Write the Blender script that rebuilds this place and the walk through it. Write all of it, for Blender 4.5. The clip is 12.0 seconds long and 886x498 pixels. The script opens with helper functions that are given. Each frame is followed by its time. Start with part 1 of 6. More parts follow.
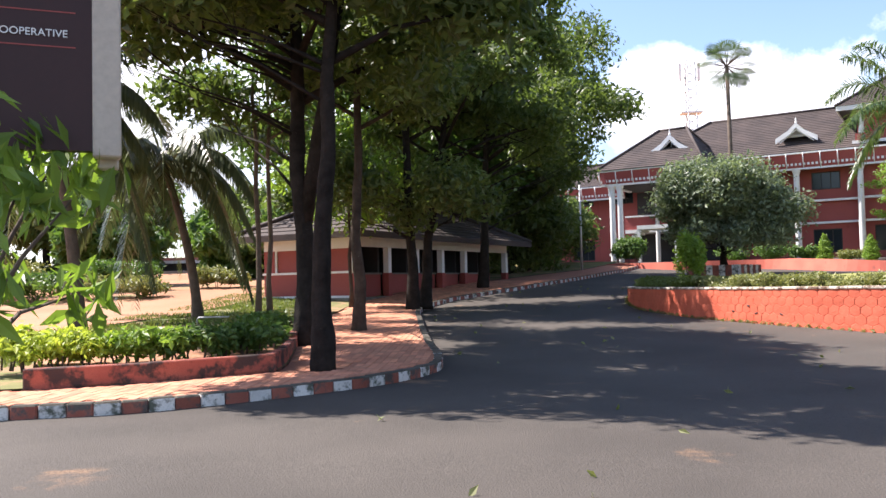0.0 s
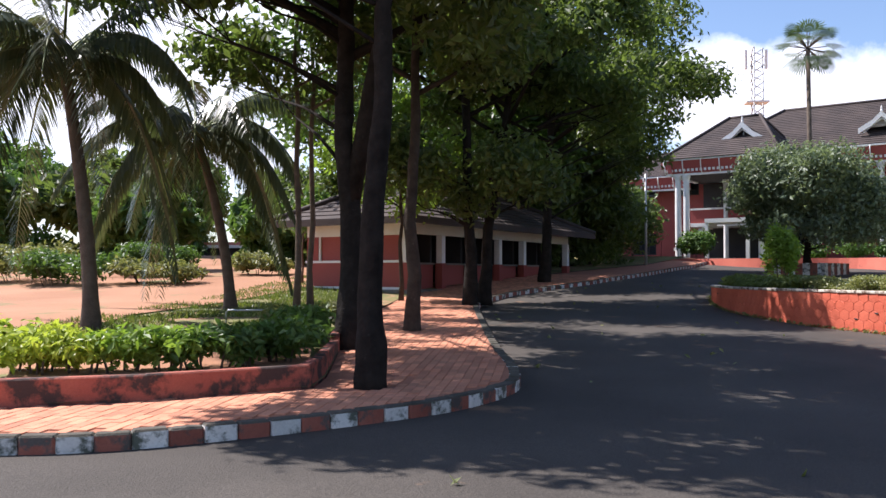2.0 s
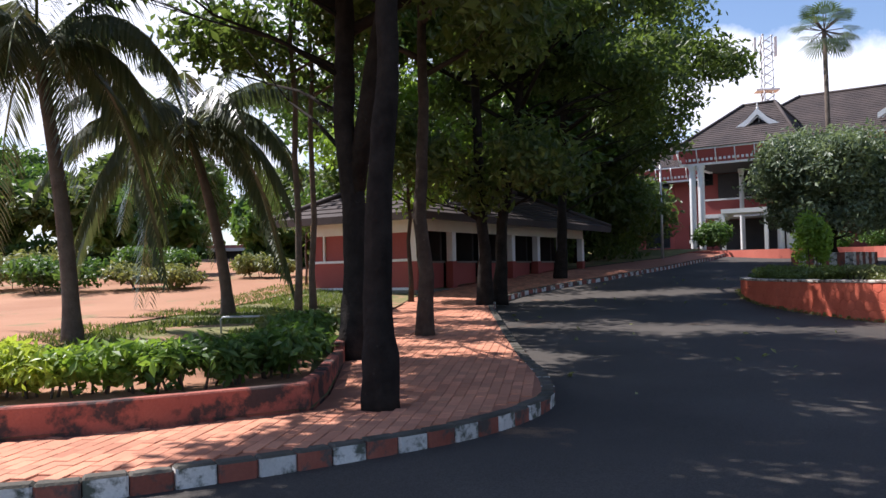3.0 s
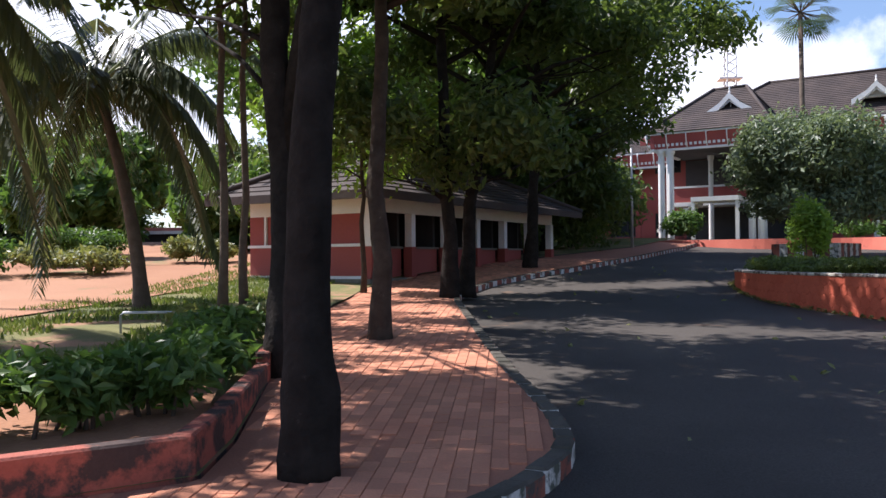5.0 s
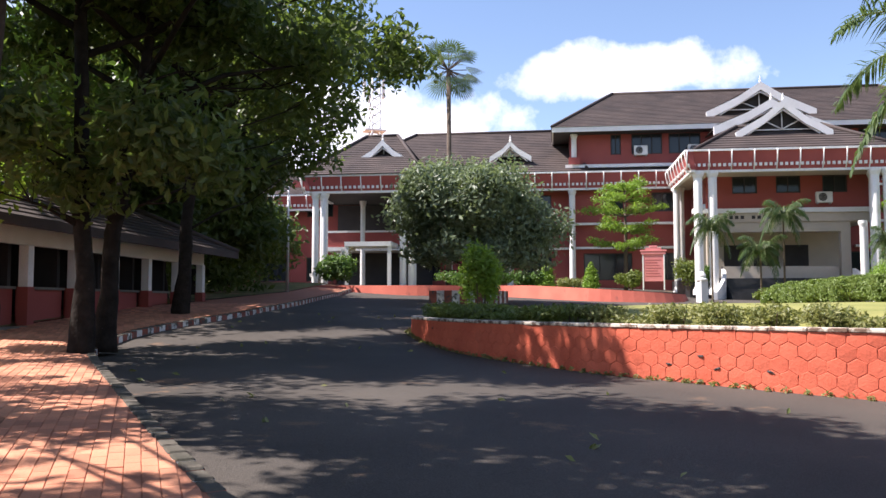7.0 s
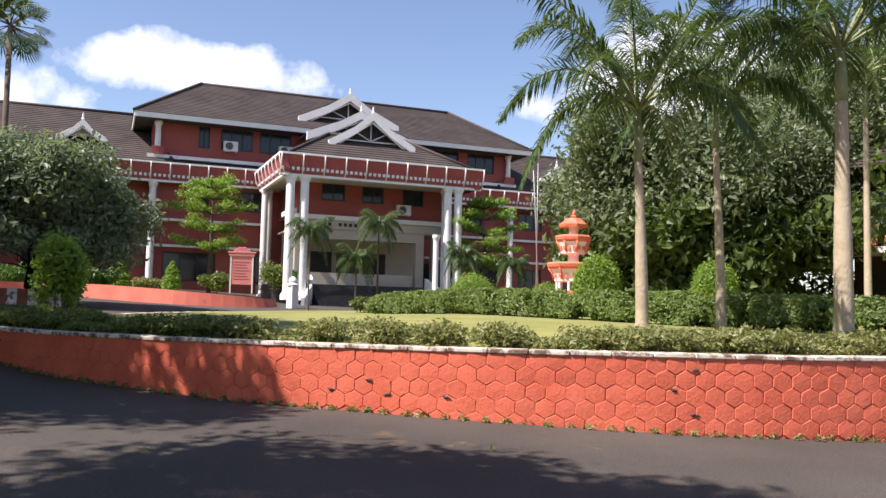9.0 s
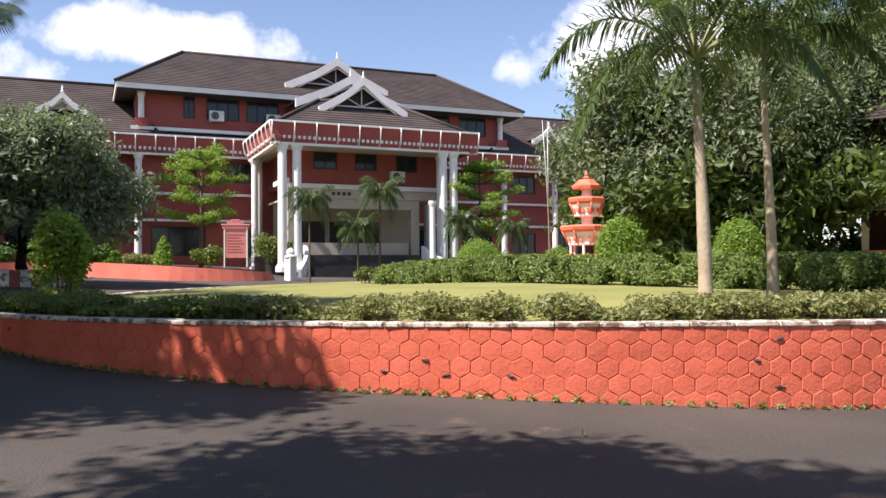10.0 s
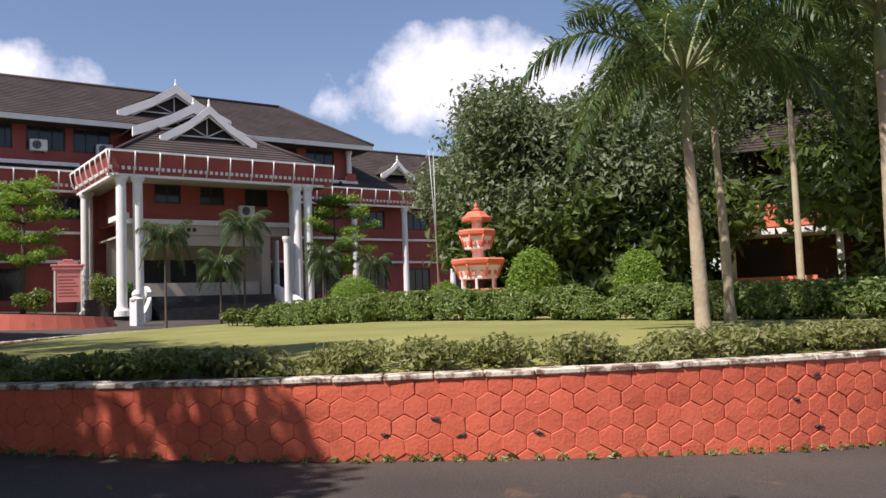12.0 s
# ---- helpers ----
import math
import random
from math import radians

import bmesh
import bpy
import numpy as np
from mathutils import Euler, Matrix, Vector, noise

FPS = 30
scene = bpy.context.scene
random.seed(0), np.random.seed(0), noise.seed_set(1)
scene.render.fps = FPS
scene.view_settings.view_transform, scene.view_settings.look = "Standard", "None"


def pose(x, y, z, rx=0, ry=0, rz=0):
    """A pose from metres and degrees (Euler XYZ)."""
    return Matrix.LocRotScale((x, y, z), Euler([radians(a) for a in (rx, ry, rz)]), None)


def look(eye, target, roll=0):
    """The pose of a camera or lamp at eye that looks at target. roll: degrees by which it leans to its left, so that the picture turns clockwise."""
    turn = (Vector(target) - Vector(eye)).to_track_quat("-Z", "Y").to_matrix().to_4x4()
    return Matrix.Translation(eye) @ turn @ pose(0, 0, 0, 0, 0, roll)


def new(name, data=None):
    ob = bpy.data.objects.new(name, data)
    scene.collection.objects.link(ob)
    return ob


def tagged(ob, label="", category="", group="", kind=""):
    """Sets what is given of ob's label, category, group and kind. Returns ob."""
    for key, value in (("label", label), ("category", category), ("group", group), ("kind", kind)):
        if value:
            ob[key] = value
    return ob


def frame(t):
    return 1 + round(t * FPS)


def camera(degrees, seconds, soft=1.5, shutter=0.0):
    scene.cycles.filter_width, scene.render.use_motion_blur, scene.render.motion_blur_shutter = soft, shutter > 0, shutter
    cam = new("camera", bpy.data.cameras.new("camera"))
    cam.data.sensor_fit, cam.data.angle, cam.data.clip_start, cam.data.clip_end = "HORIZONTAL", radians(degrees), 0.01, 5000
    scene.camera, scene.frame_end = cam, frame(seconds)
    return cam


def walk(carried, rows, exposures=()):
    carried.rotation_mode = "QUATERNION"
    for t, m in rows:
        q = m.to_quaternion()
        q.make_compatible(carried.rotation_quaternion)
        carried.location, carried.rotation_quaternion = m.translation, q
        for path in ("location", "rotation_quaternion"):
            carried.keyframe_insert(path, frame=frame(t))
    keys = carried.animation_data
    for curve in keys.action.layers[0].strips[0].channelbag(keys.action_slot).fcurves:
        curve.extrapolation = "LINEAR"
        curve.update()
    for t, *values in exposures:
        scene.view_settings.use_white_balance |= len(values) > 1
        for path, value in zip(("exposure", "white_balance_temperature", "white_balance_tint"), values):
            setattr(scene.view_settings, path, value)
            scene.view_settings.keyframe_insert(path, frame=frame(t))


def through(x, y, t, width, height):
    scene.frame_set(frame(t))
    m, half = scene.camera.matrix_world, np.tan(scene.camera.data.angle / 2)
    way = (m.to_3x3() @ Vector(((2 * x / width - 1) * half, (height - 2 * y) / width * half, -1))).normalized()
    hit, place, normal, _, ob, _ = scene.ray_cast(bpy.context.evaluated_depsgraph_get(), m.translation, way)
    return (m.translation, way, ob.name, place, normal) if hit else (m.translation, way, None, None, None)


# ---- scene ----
cam = camera(56.0, 12.0)
PATH = [
    (0, (0.569, 3.453, 1.379), (0.431, 5.447, 1.462), -1.3),
    (0.5, (0.419, 4.174, 1.408), (0.279, 6.167, 1.508), -0.6),
    (1, (0.273, 4.896, 1.435), (0.129, 6.887, 1.56), -0.2),
    (1.5, (0.112, 5.569, 1.453), (-0.078, 7.557, 1.569), 0.3),
    (2, (-0.076, 6.24, 1.447), (-0.324, 8.224, 1.508), 0.1),
    (2.5, (-0.232, 6.997, 1.468), (-0.517, 8.976, 1.517), -0.8),
    (3, (-0.386, 7.69, 1.446), (-0.65, 9.672, 1.504), -1.2),
    (5, (-0.878, 10.689, 1.449), (-1.034, 12.682, 1.475), -0.5),
    (5.5, (-1.014, 11.457, 1.45), (-1.067, 13.455, 1.509), -0.4),
    (6, (-1.174, 12.148, 1.462), (-1.069, 14.142, 1.571), -1.5),
    (6.5, (-1.243, 12.835, 1.428), (-0.909, 14.804, 1.536), -1.9),
    (7, (-1.288, 13.524, 1.457), (-0.603, 15.399, 1.587), -0.0),
    (7.5, (-1.298, 14.106, 1.437), (-0.233, 15.793, 1.575), -0.1),
    (7.7, (-1.198, 14.467, 1.468), (-0.017, 16.075, 1.605), 0.1),
    (9.3, (-1.106, 16.393, 1.647), (0.44, 17.656, 1.772), 0.9),
    (9.5, (-1.13, 16.619, 1.679), (0.428, 17.869, 1.781), 0.4),
    (10, (-1.047, 17.332, 1.688), (0.505, 18.592, 1.75), -0.5),
    (10.5, (-1.07, 18.027, 1.692), (0.428, 19.349, 1.775), -0.5),
    (11, (-1.056, 18.667, 1.716), (0.419, 20.013, 1.819), -2.0),
    (11.5, (-1.01, 19.332, 1.754), (0.53, 20.601, 1.893), -2.2),
    (12, (-0.945, 19.796, 1.785), (0.837, 20.693, 1.923), -2.2),
]
walk(cam, [(t, look(eye, target, roll)) for t, eye, target, roll in PATH],
     exposures=[(0, 1.4, 6350, 18), (1.5, 1.05, 6200, 18), (2.5, 0.75, 6000, 18), (3.2, 0.7, 6000, 18), (5.5, 0.9, 6000, 18), (7.5, 1.15, 6400, 20), (9.5, 0.8, 6450, 20), (11, 1.0, 6450, 20), (11.5, 0.6, 6450, 20), (12, 0.35, 6450, 21)])

# ---- world, sun, exposure ----
SUN = Vector((-0.94, 0.33, 1.28)).normalized()
world = bpy.data.worlds.new("world")
scene.world = world
world.use_nodes = True
wn, wl = world.node_tree.nodes, world.node_tree.links
sky = wn.new("ShaderNodeTexSky")
sky.sky_type = "NISHITA"
sky.sun_disc = False
sky.sun_elevation = math.asin(SUN.z)
sky.sun_rotation = math.atan2(SUN.x, SUN.y)
sky.air_density, sky.dust_density, sky.ozone_density = 1.0, 0.6, 1.5


def wmath(op, a, b=None, clamp=False):
    n = wn.new("ShaderNodeMath")
    n.operation, n.use_clamp = op, clamp
    for i, s in enumerate((a, b)):
        if s is None:
            continue
        if isinstance(s, (int, float)):
            n.inputs[i].default_value = s
        else:
            wl.new(s, n.inputs[i])
    return n.outputs[0]


# cumulus clouds: soft ellipsoids of direction, broken up by noise
wco = wn.new("ShaderNodeTexCoord").outputs["Generated"]
wnoise = wn.new("ShaderNodeTexNoise")
wnoise.inputs["Scale"].default_value, wnoise.inputs["Detail"].default_value = 11.0, 9.0
wnoise.inputs["Roughness"].default_value = 0.6
wl.new(wco, wnoise.inputs["Vector"])
CLOUDS = [(33, 15.4, 10, 2.6), (65.5, 15.4, 12.5, 4.3), (15, 11.5, 14, 4.4), (-30, 14, 40, 15), (100, 22, 14, 5), (150, 25, 18, 6), (-100, 30, 20, 7), (200, 20, 20, 6)]
cloud = None
for az, el, wa, we in CLOUDS:
    a, e = radians(az), radians(el)
    d = Vector((math.sin(a) * math.cos(e), math.cos(a) * math.cos(e), math.sin(e)))
    side = Vector((math.cos(a), -math.sin(a), 0))
    up = side.cross(d)
    terms = []
    for axis, size in ((side, wa), (up, we)):
        dot = wn.new("ShaderNodeVectorMath")
        dot.operation = "DOT_PRODUCT"
        wl.new(wco, dot.inputs[0])
        dot.inputs[1].default_value = axis / math.sin(radians(size))
        terms.append(wmath("POWER", wmath("ABSOLUTE", dot.outputs["Value"]), 2.0))
    front = wn.new("ShaderNodeVectorMath")
    front.operation = "DOT_PRODUCT"
    wl.new(wco, front.inputs[0])
    front.inputs[1].default_value = d
    near = wmath("GREATER_THAN", front.outputs["Value"], 0.2)
    blob = wmath("MULTIPLY", wmath("SUBTRACT", 1.0, wmath("ADD", terms[0], terms[1]), clamp=True), near)
    cloud = blob if cloud is None else wmath("MAXIMUM", cloud, blob)
shaped = wmath("MULTIPLY", wmath("SUBTRACT", wmath("ADD", wmath("MULTIPLY", cloud, 0.8), wmath("MULTIPLY", wnoise.outputs["Fac"], 1.7)), 1.14), 2.4, clamp=True)
mask = wmath("MULTIPLY", shaped, wmath("GREATER_THAN", cloud, 0.001))
wmix = wn.new("ShaderNodeMix")
wmix.data_type = "RGBA"
wl.new(mask, wmix.inputs["Factor"])
wl.new(sky.outputs["Color"], wmix.inputs["A"])
wmix.inputs["B"].default_value = (8.0, 8.2, 8.6, 1)
wbg = wn["Background"]
wl.new(wmix.outputs["Result"], wbg.inputs["Color"])
wbg.inputs["Strength"].default_value = 0.10
sun = new("sun", bpy.data.lights.new("sun", "SUN"))
sun.data.energy, sun.data.angle, sun.data.color = 5.0, radians(0.6), (1.0, 0.94, 0.84)
sun.matrix_world = look(SUN * 100, (0, 0, 0))

# ---- materials ----
def mat(name, ca, cb, scale=2.0, rough=0.8, bump=0.25, fine=45.0, rnd=0.0, var=0.18, dirt=None, dirt_at=0.62, metal=0.0, spec=0.4, island=0.0, coord="Object"):
    m = bpy.data.materials.new(name)
    m.use_nodes = True
    n, l = m.node_tree.nodes, m.node_tree.links
    b = n["Principled BSDF"]
    b.inputs["Roughness"].default_value, b.inputs["Metallic"].default_value = rough, metal
    b.inputs["Specular IOR Level"].default_value = spec
    co = n.new("ShaderNodeNewGeometry").outputs["Position"] if coord == "World" else n.new("ShaderNodeTexCoord").outputs["Object"]
    n1, n2 = n.new("ShaderNodeTexNoise"), n.new("ShaderNodeTexNoise")
    n1.inputs["Scale"].default_value, n1.inputs["Detail"].default_value = scale, 6
    n2.inputs["Scale"].default_value, n2.inputs["Detail"].default_value = fine, 4
    for t in (n1, n2):
        l.new(co, t.inputs["Vector"])
    ramp = n.new("ShaderNodeMapRange")
    ramp.inputs["From Min"].default_value, ramp.inputs["From Max"].default_value = 0.3, 0.7
    l.new(n1.outputs["Fac"], ramp.inputs["Value"])
    mix = n.new("ShaderNodeMix")
    mix.data_type = "RGBA"
    mix.inputs["A"].default_value, mix.inputs["B"].default_value = (*ca, 1), (*cb, 1)
    l.new(ramp.outputs["Result"], mix.inputs["Factor"])
    out = mix.outputs["Result"]
    if dirt:
        n3 = n.new("ShaderNodeTexNoise")
        n3.inputs["Scale"].default_value, n3.inputs["Detail"].default_value, n3.inputs["Roughness"].default_value = scale * 1.7, 8, 0.65
        off = n.new("ShaderNodeVectorMath")
        off.operation = "ADD"
        off.inputs[1].default_value = (17, 5, 9)
        l.new(co, off.inputs[0])
        l.new(off.outputs["Vector"], n3.inputs["Vector"])
        r3 = n.new("ShaderNodeMapRange")
        r3.inputs["From Min"].default_value, r3.inputs["From Max"].default_value = dirt_at, dirt_at + 0.1
        l.new(n3.outputs["Fac"], r3.inputs["Value"])
        mix3 = n.new("ShaderNodeMix")
        mix3.data_type = "RGBA"
        l.new(r3.outputs["Result"], mix3.inputs["Factor"])
        l.new(out, mix3.inputs["A"])
        mix3.inputs["B"].default_value = (*dirt, 1)
        out = mix3.outputs["Result"]
    hsv = n.new("ShaderNodeHueSaturation")
    l.new(out, hsv.inputs["Color"])
    v = n.new("ShaderNodeMapRange")
    v.inputs["To Min"].default_value, v.inputs["To Max"].default_value = 1 - var, 1 + var
    l.new(n2.outputs["Fac"], v.inputs["Value"])
    val = v.outputs["Result"]
    if rnd or island:
        src = n.new("ShaderNodeObjectInfo").outputs["Random"] if rnd else n.new("ShaderNodeNewGeometry").outputs["Random Per Island"]
        amount = rnd or island
        r = n.new("ShaderNodeMapRange")
        r.inputs["To Min"].default_value, r.inputs["To Max"].default_value = 1 - amount, 1 + amount
        l.new(src, r.inputs["Value"])
        mu = n.new("ShaderNodeMath")
        mu.operation = "MULTIPLY"
        l.new(val, mu.inputs[0])
        l.new(r.outputs["Result"], mu.inputs[1])
        val = mu.outputs[0]
    l.new(val, hsv.inputs["Value"])
    l.new(hsv.outputs["Color"], b.inputs["Base Color"])
    if bump:
        bp = n.new("ShaderNodeBump")
        bp.inputs["Strength"].default_value, bp.inputs["Distance"].default_value = bump, 0.02
        l.new(n2.outputs["Fac"], bp.inputs["Height"])
        l.new(bp.outputs["Normal"], b.inputs["Normal"])
    return m


def leaf_mat(name, ca, cb, through=0.35, rough=0.45):
    m = bpy.data.materials.new(name)
    m.use_nodes = True
    n, l = m.node_tree.nodes, m.node_tree.links
    b = n["Principled BSDF"]
    b.inputs["Roughness"].default_value = rough
    b.inputs["Specular IOR Level"].default_value = 0.4
    mix = n.new("ShaderNodeMix")
    mix.data_type = "RGBA"
    mix.inputs["A"].default_value, mix.inputs["B"].default_value = (*ca, 1), (*cb, 1)
    l.new(n.new("ShaderNodeNewGeometry").outputs["Random Per Island"], mix.inputs["Factor"])
    l.new(mix.outputs["Result"], b.inputs["Base Color"])
    t = n.new("ShaderNodeBsdfTranslucent")
    g = n.new("ShaderNodeMix")
    g.data_type = "RGBA"
    g.inputs["Factor"].default_value = 0.5
    l.new(mix.outputs["Result"], g.inputs["A"])
    g.inputs["B"].default_value = (cb[0] * 1.8, cb[1] * 1.9, cb[2] * 0.8, 1)
    l.new(g.outputs["Result"], t.inputs["Color"])
    s = n.new("ShaderNodeMixShader")
    s.inputs["Fac"].default_value = through
    l.new(b.outputs["BSDF"], s.inputs[1])
    l.new(t.outputs["BSDF"], s.inputs[2])
    l.new(s.outputs["Shader"], n["Material Output"].inputs["Surface"])
    return m


ASPHALT = mat("asphalt", (0.050, 0.043, 0.036), (0.086, 0.074, 0.062), 0.35, 0.9, 0.6, 62, var=0.85, dirt=(0.22, 0.13, 0.075), dirt_at=0.625, coord="World")
PAVER = mat("paver", (0.50, 0.20, 0.115), (0.62, 0.28, 0.165), 1.2, 0.85, 0.3, 50, rnd=0.22, coord="World")
PAVER_S = mat("paver_joined", (0.50, 0.20, 0.115), (0.62, 0.28, 0.165), 1.2, 0.85, 0.3, 50, island=0.22, coord="World")
BED = mat("sand_bed", (0.36, 0.15, 0.09), (0.44, 0.19, 0.115), 2, 0.95, 0.4, coord="World")
KERB_RED = mat("kerb_red", (0.26, 0.075, 0.05), (0.36, 0.13, 0.09), 3, 0.85, 0.3, rnd=0.2, dirt=(0.10, 0.085, 0.075), dirt_at=0.50, coord="World")
KERB_WHITE = mat("kerb_white", (0.62, 0.60, 0.56), (0.75, 0.74, 0.70), 3, 0.85, 0.3, rnd=0.12, dirt=(0.10, 0.11, 0.085), dirt_at=0.49, coord="World")
CONCRETE = mat("weathered_concrete", (0.13, 0.12, 0.10), (0.22, 0.20, 0.17), 2, 0.9, 0.4, dirt=(0.08, 0.08, 0.07), dirt_at=0.6)
MOSS = mat("mossy_kerb_top", (0.055, 0.052, 0.038), (0.12, 0.105, 0.085), 2.5, 0.95, 0.5, coord="World")
WALLHEX = mat("orange_red_paint", (0.58, 0.115, 0.06), (0.68, 0.155, 0.085), 1.6, 0.75, 0.35, 30, rnd=0.06, dirt=(0.36, 0.10, 0.065), dirt_at=0.66, coord="World")
WALLBACK = mat("red_joint", (0.50, 0.10, 0.057), (0.60, 0.13, 0.075), 3, 0.85, 0.3, dirt=(0.12, 0.04, 0.03), dirt_at=0.6, coord="World")
COPING = mat("cream_coping", (0.60, 0.52, 0.42), (0.72, 0.66, 0.56), 3, 0.85, 0.4, dirt=(0.16, 0.10, 0.07), dirt_at=0.47, coord="World")
PLANTER = mat("stained_red_planter", (0.32, 0.085, 0.06), (0.42, 0.13, 0.085), 1.8, 0.85, 0.35, dirt=(0.065, 0.042, 0.036), dirt_at=0.45, coord="World")
RED = mat("brick_red_wall", (0.28, 0.066, 0.055), (0.34, 0.085, 0.072), 0.5, 0.8, 0.15, 30, dirt=(0.24, 0.05, 0.04), dirt_at=0.66)
REDBAND = mat("red_fascia", (0.32, 0.068, 0.06), (0.38, 0.088, 0.075), 1.0, 0.7, 0.1)
WHITE = mat("white_paint", (0.74, 0.73, 0.70), (0.82, 0.81, 0.79), 1.5, 0.6, 0.08, dirt=(0.55, 0.53, 0.49), dirt_at=0.64)
CREAM = mat("cream_plaster", (0.46, 0.40, 0.32), (0.54, 0.47, 0.38), 1.0, 0.7, 0.1)
ROOF = mat("brown_roof_tile", (0.042, 0.032, 0.030), (0.076, 0.057, 0.050), 0.8, 0.85, 0.5, 14, island=0.18, dirt=(0.16, 0.14, 0.125), dirt_at=0.68)
# near-black: painted shade for rooms, eaves and gaps; also dark frames, doors, letters
DARK = mat("shade_and_dark_fittings", (0.035, 0.032, 0.032), (0.055, 0.05, 0.048), 1, 0.8, 0.1)
BLACKSTEP = mat("black_granite", (0.03, 0.03, 0.032), (0.05, 0.05, 0.052), 3, 0.4, 0.1)
BARK = mat("dark_bark", (0.016, 0.013, 0.011), (0.034, 0.028, 0.024), 5, 0.95, 1.0, 18, dirt=(0.075, 0.066, 0.058), dirt_at=0.66, spec=0.12)
BARK3 = mat("brown_bark", (0.045, 0.034, 0.026), (0.085, 0.066, 0.052), 5, 0.95, 1.0, 22, dirt=(0.12, 0.10, 0.085), dirt_at=0.64, spec=0.15)
BARK2 = mat("grey_brown_bark", (0.085, 0.062, 0.046), (0.14, 0.108, 0.082), 5, 0.95, 0.8, 26)
PALMTRUNK = mat("pale_palm_trunk", (0.36, 0.29, 0.19), (0.47, 0.40, 0.29), 3, 0.9, 0.5, 20, dirt=(0.22, 0.18, 0.13), dirt_at=0.62)
CROWNSHAFT = mat("green_crownshaft", (0.20, 0.25, 0.11), (0.28, 0.30, 0.15), 3, 0.6, 0.2)
GRASSLAWN = mat("lawn", (0.19, 0.205, 0.055), (0.29, 0.28, 0.09), 0.6, 0.95, 0.6, 70, coord="World")
GRASSWILD = mat("patchy_grass", (0.11, 0.125, 0.04), (0.21, 0.19, 0.07), 0.5, 0.95, 0.7, 40, dirt=(0.34, 0.19, 0.11), dirt_at=0.52, coord="World")
DIRT = mat("laterite", (0.31, 0.145, 0.075), (0.42, 0.22, 0.125), 0.25, 0.95, 0.5, 20, dirt=(0.18, 0.18, 0.075), dirt_at=0.56, coord="World")
BANKRED = mat("red_bank_paint", (0.46, 0.11, 0.075), (0.55, 0.15, 0.10), 1.2, 0.85, 0.3, dirt=(0.30, 0.09, 0.07), dirt_at=0.6, coord="World")
STEEL = mat("galvanised_steel", (0.42, 0.43, 0.44), (0.52, 0.53, 0.54), 4, 0.5, 0.05, metal=0.4)
ACWHITE = mat("appliance_white", (0.72, 0.72, 0.70), (0.78, 0.78, 0.76), 3, 0.5, 0.0)
PINK = mat("faded_pink_board", (0.62, 0.20, 0.20), (0.68, 0.25, 0.24), 2, 0.6, 0.05)
ORANGE = mat("orange_fountain_paint", (0.68, 0.16, 0.09), (0.75, 0.22, 0.13), 3, 0.6, 0.1)
# annex red darkened to maroon, with the shade of the trees in the colour
ANNEX = mat("shaded_annex_wall", (0.075, 0.03, 0.026), (0.11, 0.045, 0.038), 1.0, 0.85, 0.15, dirt=(0.04, 0.03, 0.027), dirt_at=0.55)
SIGNRED = mat("maroon_board", (0.028, 0.007, 0.006), (0.04, 0.011, 0.009), 2, 0.5, 0.03)
ROCK = mat("grey_rock", (0.25, 0.24, 0.23), (0.38, 0.37, 0.35), 3, 0.9, 0.6)
TIN = mat("red_tin_roof", (0.45, 0.16, 0.13), (0.55, 0.24, 0.20), 1, 0.6, 0.1)
LETTER = mat("white_lettering", (0.8, 0.8, 0.78), (0.82, 0.82, 0.8), 3, 0.6, 0.0)
L_DARK = leaf_mat("leaf_dark_green", (0.036, 0.060, 0.020), (0.13, 0.18, 0.05), 0.42)
L_MANGO = leaf_mat("leaf_mango_green", (0.075, 0.105, 0.052), (0.20, 0.24, 0.13), 0.30)
L_MANGO_PALE = leaf_mat("leaf_pale_mango_green", (0.095, 0.13, 0.08), (0.22, 0.27, 0.17), 0.30)
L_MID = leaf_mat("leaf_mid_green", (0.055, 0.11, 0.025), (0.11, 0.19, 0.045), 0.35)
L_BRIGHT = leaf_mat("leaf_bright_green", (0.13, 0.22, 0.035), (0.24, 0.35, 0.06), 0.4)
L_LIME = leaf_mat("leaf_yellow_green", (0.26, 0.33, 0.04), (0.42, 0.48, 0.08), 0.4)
L_PALM = leaf_mat("palm_leaf", (0.040, 0.075, 0.028), (0.10, 0.15, 0.055), 0.30, 0.35)
L_COCO = leaf_mat("coconut_leaf", (0.038, 0.058, 0.028), (0.11, 0.13, 0.065), 0.22, 0.35)
L_DRY = leaf_mat("dry_shrub_leaf", (0.12, 0.15, 0.045), (0.27, 0.27, 0.11), 0.3)
L_SAPLING = leaf_mat("sapling_leaf", (0.05, 0.10, 0.02), (0.22, 0.33, 0.05), 0.4)
L_HEDGE = leaf_mat("clipped_hedge_leaf", (0.08, 0.13, 0.03), (0.22, 0.29, 0.085), 0.3)
L_SHRUB = leaf_mat("hedge_leaf", (0.065, 0.10, 0.022), (0.18, 0.22, 0.055), 0.3)
GLASS = bpy.data.materials.new("dark_window_glass")
GLASS.use_nodes = True
gb = GLASS.node_tree.nodes["Principled BSDF"]
gb.inputs["Base Color"].default_value, gb.inputs["Roughness"].default_value = (0.02, 0.025, 0.03, 1), 0.12

# ---- geometry helpers ----
def emit(name, bm, material, parent=None, label=""):
    me = bpy.data.meshes.new(name)
    bm.to_mesh(me)
    bm.free()
    me.materials.append(material)
    ob = new(name, me)
    if parent is not None:
        ob.parent = parent
    if label:
        ob["label"] = label
    return ob


def part(name, bm, material, parent, label=""):
    return emit(name, bm, material, parent, label)


